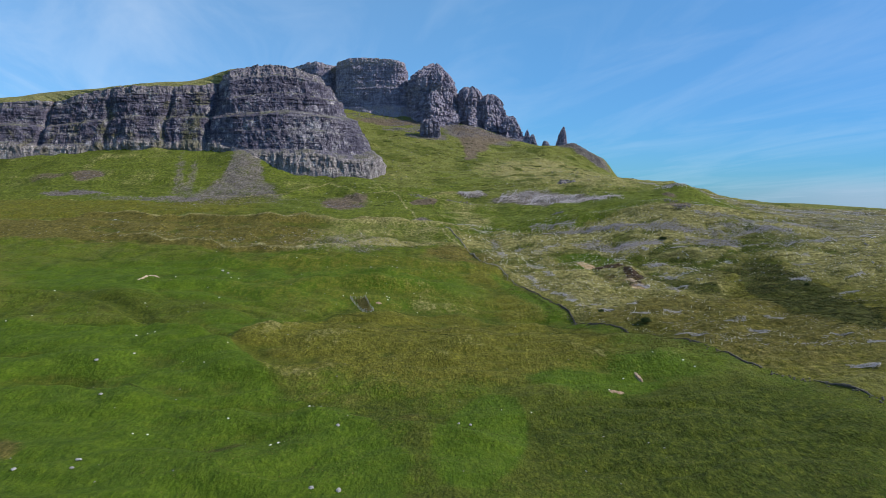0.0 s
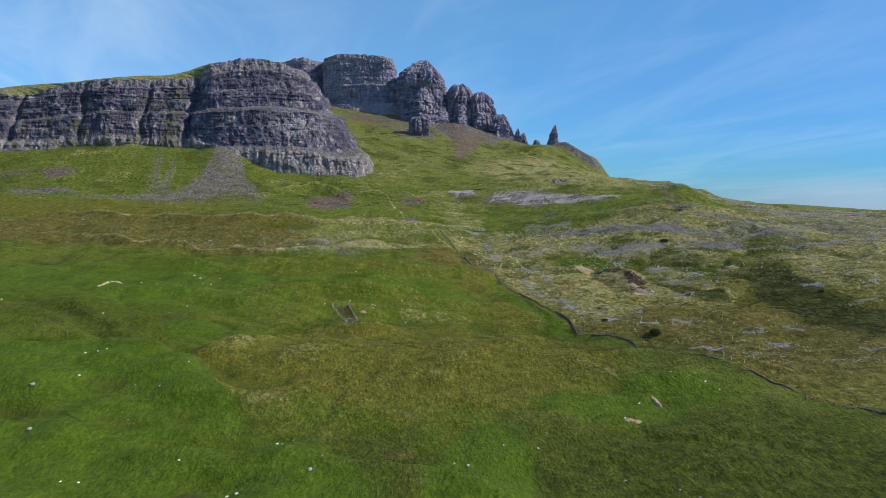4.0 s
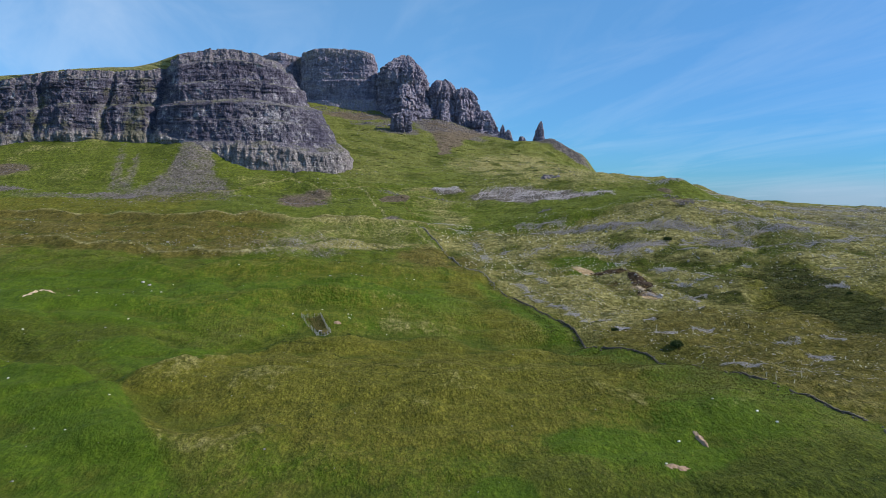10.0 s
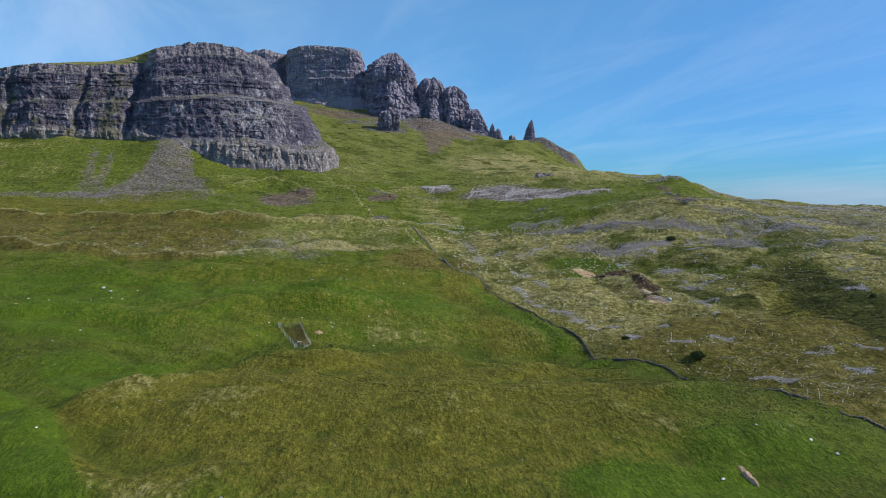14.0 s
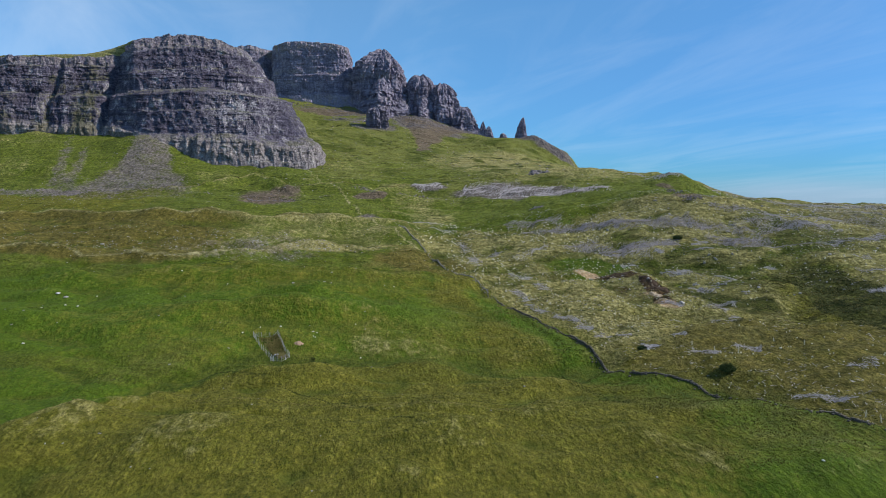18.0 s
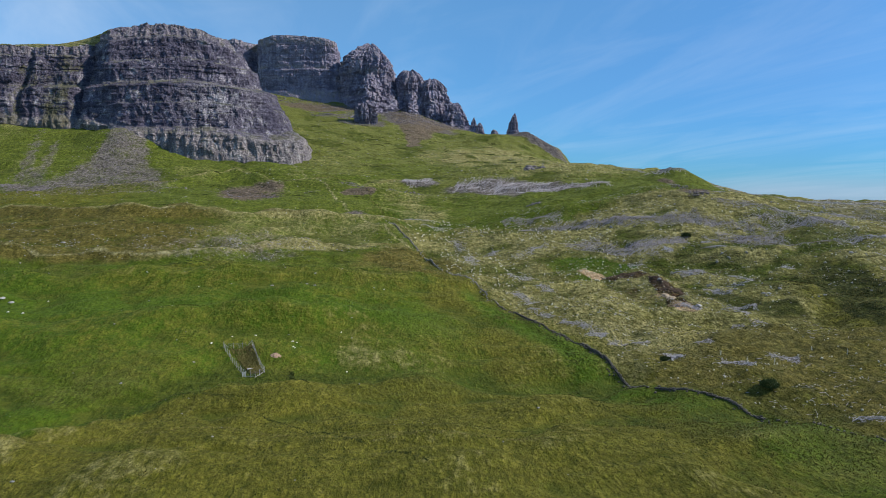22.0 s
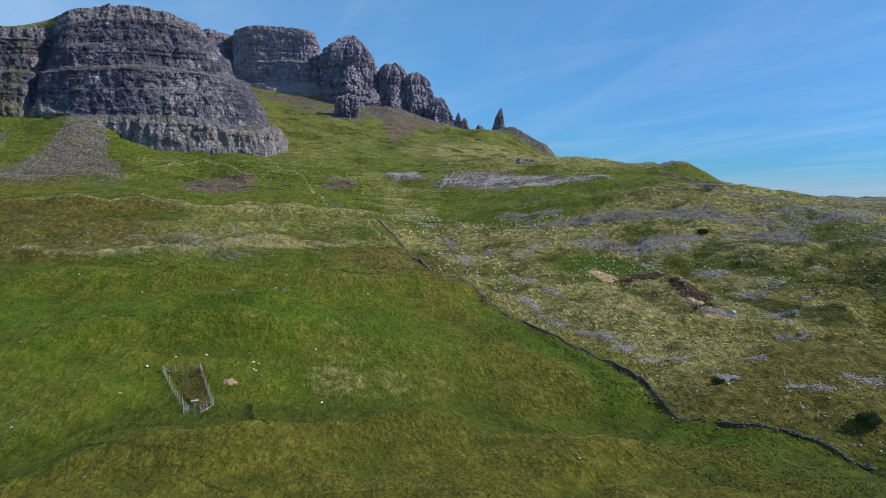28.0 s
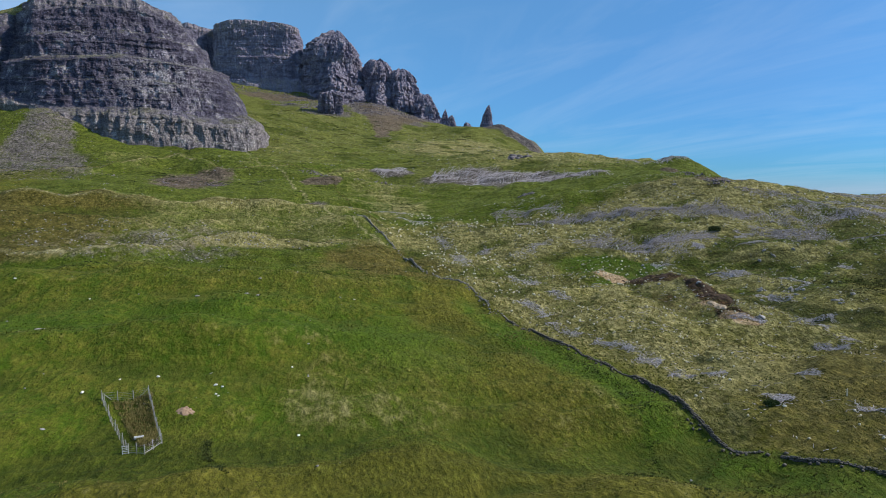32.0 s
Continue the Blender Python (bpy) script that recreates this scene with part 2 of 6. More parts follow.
def rock_material(name, dark, mid, light, moss=0.6, streak=1.0, brown=(0.30, 0.27, 0.26), spot=None):
    """Layered basalt: thin level beds, columns at the foot and the crest, pale streaks, turf where it lies flat or worn."""
    m, nt, bsdf = nodes_of(name)
    pos = world_pos(nt)
    big = grain(nt, pos, 0.016, 4, 0.6)
    share = calc(nt, "ADD", attr(nt, "share"), calc(nt, "MULTIPLY", calc(nt, "SUBTRACT", big, 0.5), 0.10))
    cols = grain(nt, squash(nt, pos, 1, 1, 0.16), 0.20, 5, 0.62, 0.3)
    beds = grain(nt, squash(nt, pos, 0.07, 0.07, 1), 0.30, 6, 0.74, 0.5)
    fine = grain(nt, squash(nt, pos, 1, 1, 1.5), 0.50, 7, 0.74)
    blotch = grain(nt, squash(nt, pos, 1, 1, 1.6), 0.06, 5, 0.66, 0.4)
    mixed = calc(nt, "ADD", calc(nt, "MULTIPLY", beds, 0.36), calc(nt, "ADD", calc(nt, "MULTIPLY", cols, 0.34), calc(nt, "MULTIPLY", blotch, 0.30)))
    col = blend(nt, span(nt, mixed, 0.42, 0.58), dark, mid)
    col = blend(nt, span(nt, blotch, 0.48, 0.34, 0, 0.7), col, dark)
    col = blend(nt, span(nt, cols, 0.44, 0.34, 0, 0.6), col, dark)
    columns = calc(nt, "MAXIMUM", span(nt, share, 0.22, 0.17), span(nt, share, 0.86, 0.92))
    col = blend(nt, calc(nt, "MULTIPLY", columns, 0.85), col, blend(nt, span(nt, cols, 0.40, 0.60), mid, brown))
    shelf = calc(nt, "MULTIPLY", span(nt, calc(nt, "ABSOLUTE", calc(nt, "SUBTRACT", share, 0.545)), 0.035, 0.005), span(nt, blotch, 0.40, 0.58))
    col = blend(nt, calc(nt, "MULTIPLY", shelf, 0.6), col, brown)
    pale = calc(nt, "MULTIPLY", span(nt, cols, 0.50, 0.62), span(nt, blotch, 0.50, 0.62))
    col = blend(nt, calc(nt, "MULTIPLY", pale, streak), col, light)
    if spot:
        away = setup(nt, "ShaderNodeVectorMath", {0: squash(nt, pos, 1 / 40, 0.0, 1 / 30), 1: (spot[0] / 40, 0.0, spot[1] / 30)}, operation="DISTANCE").outputs["Value"]
        near = calc(nt, "MULTIPLY", span(nt, away, 1.3, 0.3), span(nt, calc(nt, "ADD", calc(nt, "MULTIPLY", cols, 0.6), calc(nt, "MULTIPLY", fine, 0.4)), 0.45, 0.60))
        col = blend(nt, calc(nt, "MULTIPLY", near, 0.7), col, light)
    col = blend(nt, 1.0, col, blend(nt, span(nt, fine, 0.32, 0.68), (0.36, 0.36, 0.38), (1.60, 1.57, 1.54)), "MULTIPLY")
    lichen = grain(nt, squash(nt, pos, 1, 1, 0.7), 0.05, 5, 0.64, 0.5)
    worn = attr(nt, "worn")
    nz = setup(nt, "ShaderNodeSeparateXYZ", {0: setup(nt, "ShaderNodeNewGeometry").outputs["Normal"]}).outputs["Z"]
    flat = calc(nt, "ADD", nz, calc(nt, "MULTIPLY", calc(nt, "SUBTRACT", fine, 0.5), 0.6))
    g = calc(nt, "MULTIPLY", calc(nt, "MULTIPLY", span(nt, flat, 0.62, 0.84), span(nt, blotch, 0.42, 0.58)), moss)
    w = calc(nt, "ADD", calc(nt, "ADD", lichen, calc(nt, "MULTIPLY", calc(nt, "SUBTRACT", fine, 0.5), 0.5)), calc(nt, "MULTIPLY", worn, 0.34))
    w = calc(nt, "ADD", w, calc(nt, "MULTIPLY", nz, 0.12))
    g = calc(nt, "MAXIMUM", g, calc(nt, "MULTIPLY", span(nt, w, 0.72, 0.84), moss))
    col = blend(nt, g, col, blend(nt, span(nt, lichen, 0.35, 0.65), (0.075, 0.092, 0.014), (0.135, 0.125, 0.036)))
    nt.links.new(col, bsdf.inputs["Base Color"])
    bsdf.inputs["Roughness"].default_value = 0.88
    bsdf.inputs["Specular IOR Level"].default_value = 0.25
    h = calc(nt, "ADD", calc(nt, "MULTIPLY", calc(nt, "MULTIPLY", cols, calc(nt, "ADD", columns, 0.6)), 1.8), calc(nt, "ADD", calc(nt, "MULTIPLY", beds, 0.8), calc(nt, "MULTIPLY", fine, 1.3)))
    relief(nt, bsdf, h, 1.0, 3.0)
    return m


def plain_material(name, a, b, scale=3.0, rough=0.8, bump=0.4, dist=0.03, metal=0.0):
    m, nt, bsdf = nodes_of(name)
    pos = world_pos(nt)
    n = grain(nt, pos, scale, 5, 0.65)
    info = setup(nt, "ShaderNodeObjectInfo").outputs["Random"]
    isl = setup(nt, "ShaderNodeNewGeometry").outputs["Random Per Island"]
    col = blend(nt, span(nt, n, 0.3, 0.7), a, b)
    v = calc(nt, "ADD", calc(nt, "MULTIPLY", info, 0.25), calc(nt, "MULTIPLY", isl, 0.55))
    col = blend(nt, 1.0, col, blend(nt, v, (0.65, 0.65, 0.66), (1.2, 1.2, 1.18)), "MULTIPLY")
    nt.links.new(col, bsdf.inputs["Base Color"])
    bsdf.inputs["Roughness"].default_value = rough
    bsdf.inputs["Metallic"].default_value = metal
    bsdf.inputs["Specular IOR Level"].default_value = 0.3
    relief(nt, bsdf, n, bump, dist)
    return m


GRASS = ground_material()
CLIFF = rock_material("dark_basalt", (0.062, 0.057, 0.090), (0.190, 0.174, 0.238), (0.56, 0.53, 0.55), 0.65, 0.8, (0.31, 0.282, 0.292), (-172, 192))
# far cliff rock: aerial haze is mixed into these paler, bluer colours
CLIFF_FAR = rock_material("hazed_blue_basalt", (0.125, 0.118, 0.178), (0.320, 0.297, 0.390), (0.46, 0.44, 0.47), 0.5, 0.4, (0.33, 0.295, 0.29))
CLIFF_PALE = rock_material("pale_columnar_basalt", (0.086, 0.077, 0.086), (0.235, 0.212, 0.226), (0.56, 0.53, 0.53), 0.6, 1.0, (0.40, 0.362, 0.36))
# tower rock: lifted, bluish darks carry the distance haze in the colour
SPIRE = rock_material("hazed_grey_basalt", (0.135, 0.127, 0.185), (0.335, 0.311, 0.395), (0.40, 0.38, 0.38), 0.35, 0.4, (0.33, 0.300, 0.31))
LICHEN = plain_material("lichened_stone", (0.15, 0.145, 0.125), (0.36, 0.34, 0.30), 2.5)
STONE = plain_material("wall_stone", (0.058, 0.054, 0.043), (0.175, 0.160, 0.132), 2.5)
PALE = plain_material("pale_stone", (0.56, 0.54, 0.46), (0.82, 0.80, 0.72), 4.0)
BOULDER = plain_material("grey_boulder", (0.19, 0.183, 0.178), (0.40, 0.385, 0.375), 2.0, 0.85, 0.6, 0.08)
BRASH_DARK = plain_material("dark_weathered_brash", (0.20, 0.187, 0.198), (0.44, 0.412, 0.43), 1.5)
BRASH = plain_material("weathered_brash", (0.36, 0.338, 0.35), (0.66, 0.625, 0.64), 1.5)
WOOD = plain_material("weathered_post", (0.28, 0.27, 0.25), (0.46, 0.44, 0.41), 6.0)
EARTH = plain_material("bare_earth", (0.20, 0.12, 0.07), (0.42, 0.29, 0.19), 1.2, 0.95, 0.7, 0.15)
LEAF = plain_material("gorse_leaf", (0.040, 0.064, 0.014), (0.092, 0.125, 0.030), 5.0)
PAINT = plain_material("white_paint", (0.50, 0.51, 0.52), (0.68, 0.68, 0.69), 5.0)


# ---- meshes ----
def quads(nu, nv, closed=False):
    """Faces of a grid of nv rows with nu points each."""
    i = np.arange(nv - 1)[:, None] * nu
    j = np.arange(nu if closed else nu - 1)[None]
    k = (j + 1) % nu
    return np.stack([i + j, i + k, i + nu + k, i + nu + j], -1).reshape(-1, 4)


def grid_mesh(name, points, material, closed=False, flip=False, flat=False):
    """A mesh over an array of points (rows, columns, 3)."""
    nv, nu = points.shape[:2]
    q = quads(nu, nv, closed)
    if flip:
        q = q[:, ::-1]
    me = bpy.data.meshes.new(name)
    me.vertices.add(nu * nv)
    me.vertices.foreach_set("co", np.ascontiguousarray(points, np.float32).ravel())
    me.loops.add(q.size)
    me.loops.foreach_set("vertex_index", q.astype(np.int32).ravel())
    me.polygons.add(len(q))
    me.polygons.foreach_set("loop_start", np.arange(0, q.size, 4, dtype=np.int32))
    me.polygons.foreach_set("use_smooth", np.full(len(q), not flat))
    me.materials.append(material)
    me.update(calc_edges=True)
    me.validate()
    return me


def part(name, me, parent, label=""):
    ob = new(name, me)
    ob.parent = parent
    return tagged(ob, label)


# ---- lie of the land: heights in metres on cross sections, south to north ----
ACROSS = np.array([-620, -420, -270, -150, -60, 30, 120, 220, 340, 500, 720], float)
LOWER = {
    -150: [32, 35, 38, 40, 41, 41, 38, 36, 34, 33, 33],
    90: [56, 49, 44, 40, 37, 35, 38, 42, 47, 52, 61],
    180: [64, 55, 47, 41, 37, 35, 40, 44, 51, 59, 70],
    250: [70, 60, 51, 44, 40, 39, 40, 44, 53, 64, 76],
    310: [75, 64, 57, 51, 41, 35, 39, 43, 56, 67, 79],
    370: [78, 70, 62, 57, 55, 44, 40, 47, 61, 70, 79],
    450: [83, 77, 75, 69, 62, 54, 54, 63, 70, 72, 76],
    550: [88, 85, 89, 89, 83, 72, 83, 102, 82, 77, 73],
}
UPPER = {
    650: [99, 105, 100, 101, 98, 90, 97, 113, 96, 85, 70],
    740: [128, 138, 134, 123, 119, 114, 122, 124, 104, 88, 71],
    830: [169, 173, 168, 149, 140, 132, 131, 128, 111, 84, 75],
    960: [219, 208, 195, 178, 163, 153, 150, 143, 123, 93, 76],
    1120: [272, 245, 225, 210, 197, 188, 175, 170, 137, 107, 77],
    1260: [312, 279, 253, 234, 233, 225, 207, 220, 177, 117, 85],
    1400: [347, 316, 294, 278, 274, 265, 250, 220, 173, 135, 92],
    1560: [385, 362, 348, 338, 328, 309, 280, 239, 194, 150, 95],
}
ALONG = np.array([*LOWER, *UPPER], float)
HEIGHTS = np.array([*LOWER.values(), *UPPER.values()], float)


def weights(knots, q):
    """Smooth interpolation weights on uneven knots."""
    q = np.clip(q, knots[0], knots[-1])
    n = len(knots)
    slope = np.zeros((n, n))
    for i in range(n):
        a, b = max(i - 1, 0), min(i + 1, n - 1)
        slope[i, a], slope[i, b] = -1 / (knots[b] - knots[a]), 1 / (knots[b] - knots[a])
    k = np.clip(np.searchsorted(knots, q, side="right") - 1, 0, n - 2)
    h = knots[k + 1] - knots[k]
    s = (q - knots[k]) / h
    eye = np.eye(n)
    return ((2 * s**3 - 3 * s**2 + 1)[:, None] * eye[k] + ((s**3 - 2 * s**2 + s) * h)[:, None] * slope[k]
            + (-2 * s**3 + 3 * s**2)[:, None] * eye[k + 1] + ((s**3 - s**2) * h)[:, None] * slope[k + 1])


def mound(x, y, cx, cy, height, rx, ry=None, turn=0.0):
    c, s = math.cos(radians(turn)), math.sin(radians(turn))
    u, v = (x - cx) * c + (y - cy) * s, -(x - cx) * s + (y - cy) * c
    return height * np.exp(-0.5 * ((u / rx) ** 2 + (v / (ry or rx)) ** 2))


# the line of the drystone wall, as x along y
WALL_Y = [160, 181, 196, 214, 236, 261, 283, 294, 305, 316, 327, 339, 347, 366, 386, 415, 447, 485, 513, 541, 600, 660]
WALL_X = [133, 124, 118, 114, 105, 96, 86, 78, 70.5, 69.5, 70.5, 69, 66, 56, 48, 42.5, 29, 18, 9, 0, -22, -50]


# knolls and dips: centre, height, half widths
KNOLLS = [
    (290, 1225, 13, 18, 26),
    (268, 1250, 10, 14, 20),
    (312, 1190, 9, 16, 26),
    (332, 1212, 20, 16, 26),
    (372, 1250, -30, 36, 80),
    (215, 1290, -14, 35, 40),
    (296, 742, 8, 30, 45),
    (258, 630, 11, 17, 17),
    (330, 705, -2.5, 70, 50),
    (455, 675, -4, 60, 60),
    (940, 1430, -9, 200, 120),
    (205, 640, -3, 22, 40),
    (62, 1330, 10, 28, 85),
    (-260, 772, 13, 26, 22),
    (225, 585, -7, 35, 30),
    (280, 585, -6, 35, 40),
    (420, 1280, -14, 60, 60),
    (436, 1540, -15, 60, 60),
    (400, 700, -3, 50, 60),
    (520, 620, 3, 60, 60),
]


# long low benches and the hollows behind them: centre, height, half widths, turn
BENCHES = [
    (-330, 525, -3.0, 80, 12, -6), (-10, 655, 5.0, 34, 9, -8), (-10, 682, -3.0, 34, 11, -8), (5, 512, 3.0, 22, 12, -20),
    (-20, 246, 1.6, 60, 12, 6), (-20, 285, -1.2, 60, 12, 4), (60, 225, 1.4, 30, 9, -14), (-110, 250, 1.2, 30, 9, 10),
    (-85, 292, -1.6, 30, 9, -20), (-60, 350, 2.0, 50, 8, 6), (-60, 372, -1.4, 50, 8, 6), (-20, 405, 2.2, 36, 7, 10),
    (125, 345, 2.2, 16, 30, 20), (145, 410, -2.0, 8, 30, 15), (118, 404, -4.2, 8, 19, 12), (137, 408, 1.6, 5, 22, 12), (100, 300, 1.6, 12, 14, 0),
    (165, 452, 2.6, 40, 8, -12), (190, 395, 2.4, 26, 8, -14), (150, 320, 2.4, 24, 7, -20), (185, 285, 2.2, 26, 8, -20), (95, 380, 2.0, 7, 26, 14), (240, 430, 3.0, 30, 9, -10),
]

# turf edges that run across the slope: line, height, width of the front, length of the back
LIPS = [
    ([(-330, 520), (-219, 513), (-170, 506), (-133, 515), (-89, 522), (-21, 542), (12, 550)], 5.5, 13, 16, 0.8),
    ([(-260, 440), (-170, 428), (-122, 426), (-85, 435), (-60, 466), (-19, 479), (7, 483), (25, 480)], 3.6, 10, 14, 0.8),
    ([(-260, 638), (-183, 641), (-162, 668), (-137, 698), (-116, 690), (-91, 661), (-49, 672), (27, 712)], 6.0, 26, 12, 0.6),
    ([(-95, 225), (-89, 236), (-78, 253), (-66, 269), (-54, 284), (-42, 290), (-19, 300), (7, 306), (40, 300), (66, 285)], 4.2, 34, 12, 0.5),
    ([(-220, 230), (-161, 237), (-137, 239), (-107, 239), (-90, 233), (-80, 222), (-60, 200)], 5.2, 28, 7, 0.6),
    ([(-240, 292), (-200, 290), (-178, 283), (-152, 268), (-134, 254)], 5.0, 22, 7, 0.6),
    ([(-190, 335), (-140, 325), (-95, 330), (-70, 345), (-20, 352), (20, 360)], 2.6, 14, 9, 0.6),
    ([(-170, 395), (-120, 385), (-60, 398), (-10, 402), (20, 420)], 3.0, 14, 10, 0.6),
    ([(-150, 182), (-110, 178), (-60, 170), (-20, 166), (20, 150)], 2.4, 16, 6, 0.5),
    ([(40, 240), (56, 236), (63, 225), (75, 216), (85, 222), (100, 222)], 2.2, 14, 5, 0.4),
    ([(80, 560), (115, 540), (160, 535), (210, 522), (260, 520)], 3.0, 10, 12, 0.6),
    ([(100, 470), (140, 452), (180, 446), (240, 440)], 2.4, 8, 10, 0.6),
    ([(120, 345), (150, 330), (180, 318), (230, 300)], 2.0, 8, 9, 0.6),
]


def land(x, y):
    """Height of the ground at arrays of places."""
    x, y = np.asarray(x, float), np.asarray(y, float)
    shape = x.shape
    x, y = x.ravel(), y.ravel()
    z = ((weights(ALONG, y) @ HEIGHTS) * weights(ACROSS, x)).sum(1)
    for cx, cy, high, rx, ry in KNOLLS:
        z = z + mound(x, y, cx, cy, high, rx, ry)
    out = smooth(720, 2200, np.abs(x)) * (np.abs(x) > 720) + smooth(1620, 2600, y) + smooth(-150, -1500, y)
    z = z + (4 - z) * np.clip(out, 0, 1)
    z = z + 1.7 * fbm(x / 45, y / 30, octaves=4, seed=3) + 0.7 * fbm(x / 10, y / 7, octaves=3, seed=11)
    z = z - 0.9 * np.exp(-(fbm(x / 60, y / 40, octaves=3, seed=14) / 0.05) ** 2)
    far = 0.45 + 0.35 * smooth(350, 430, y) + 0.2 * smooth(560, 640, y)
    z = z + far * (5.0 * np.abs(fbm(x / 40, y / 22, octaves=4, seed=41)) - 1.4)
    z = z + smooth(640, 520, y) * (2.6 * fbm(x / 30, y / 30, octaves=2, seed=47) + 0.9 * np.abs(fbm(x / 13, y / 13, octaves=2, seed=48)))
    z = z + smooth(-15, -45, x) * smooth(285, 245, y) * smooth(60, 100, y) * 2.6 * fbm(x / 26, y / 19, octaves=2, seed=49)
    for cx, cy, high, rx, ry, turn in BENCHES:
        z = z + mound(x, y, cx, cy, high, rx, ry, turn)
    for line, high, front, back, dip in LIPS:
        lx, ly = np.array(line, float).T
        near = np.flatnonzero((x > lx[0] - 20) & (x < lx[-1] + 20) & (y > ly.min() - front - 12) & (y < ly.max() + 6 * back + 12))
        qx = x[near]
        v = y[near] - np.interp(qx, lx, ly) + 4 * vnoise(qx / 17, 0 * qx, seed=int(high * 10)) + 1.5 * vnoise(qx / 6, 0 * qx, seed=88)
        ends = smooth(lx[0] - 20, lx[0] + 25, qx) * smooth(lx[-1] + 20, lx[-1] - 25, qx)
        lip = smooth(-front, 0, v) * np.exp(-np.maximum(v, 0) / back) - dip * np.exp(-(((v - 1.6 * back) / (0.9 * back)) ** 2))
        z[near] += high * (0.8 + 0.3 * vnoise(qx / 40, 0 * qx, seed=89)) * ends * lip
    cut = smooth(2, 12, x - np.interp(y, WALL_Y, WALL_X)) * smooth(600, 540, y)
    z = z + cut * (1 - 0.5 * smooth(420, 450, y)) * (3.4 * np.abs(fbm(x / 20, y / 13, octaves=4, seed=45)) - 0.95)
    rough = smooth(480, 560, y) * smooth(1300, 900, y) * (0.3 + 0.7 * np.maximum(smooth(700, 800, y), smooth(60, 120, x)))
    z = z + rough * 2.2 * fbm(x / 26, y / 16, octaves=3, seed=21)
    return z.reshape(shape)


def land_at(x, y):
    return float(land(np.array([x]), np.array([y]))[0])


def wall_x(y):
    return np.interp(y, WALL_Y, WALL_X)


def patch(x, y, cx, cy, rx, ry, turn=0.0, edge=0.35):
    """1 inside an ellipse, falling to 0 over its edge."""
    c, s = math.cos(radians(turn)), math.sin(radians(turn))
    u, v = ((x - cx) * c + (y - cy) * s) / rx, (-(x - cx) * s + (y - cy) * c) / ry
    return 1 - smooth(1 - edge, 1 + edge, np.sqrt(u * u + v * v))


def near_line(x, y, points, wide):
    """1 on a line through points, falling to 0 at its half width and a bit."""
    best = np.full(np.shape(x), 1e9)
    for (ax, ay), (bx, by) in zip(points[:-1], points[1:]):
        t = np.clip(((x - ax) * (bx - ax) + (y - ay) * (by - ay)) / ((bx - ax) ** 2 + (by - ay) ** 2), 0, 1)
        best = np.minimum(best, np.hypot(x - ax - t * (bx - ax), y - ay - t * (by - ay)))
    return 1 - smooth(0.7 * wide, 1.4 * wide, best)


# fans of scree: apex, middle of the foot, half widths there
FANS = [((-258, 792), (-222, 626), 13, 64), ((-353, 806), (-292, 650), 3, 9), ((-322, 772), (-275, 640), 3, 8)]


def in_fan(x, y, apex, foot, w0, w1):
    t = (apex[1] - y) / (apex[1] - foot[1])
    off = np.abs(x - apex[0] - (foot[0] - apex[0]) * t) / (w0 + (w1 - w0) * np.clip(t, 0, 1) ** 1.4)
    return (1 - smooth(0.75, 1.25, off)) * smooth(-0.03, 0.03, t) * smooth(1.3, 0.7, t)


FOOTPATH = [(-96, 774), (-72, 706), (-54, 661), (-46, 650), (-30, 590), (-17, 538), (-4, 520), (14, 484)]


def steps(a, b, fine, grow=0.0):
    out = [a]
    while out[-1] < b:
        out.append(out[-1] + fine)
        fine *= 1 + grow
    return out


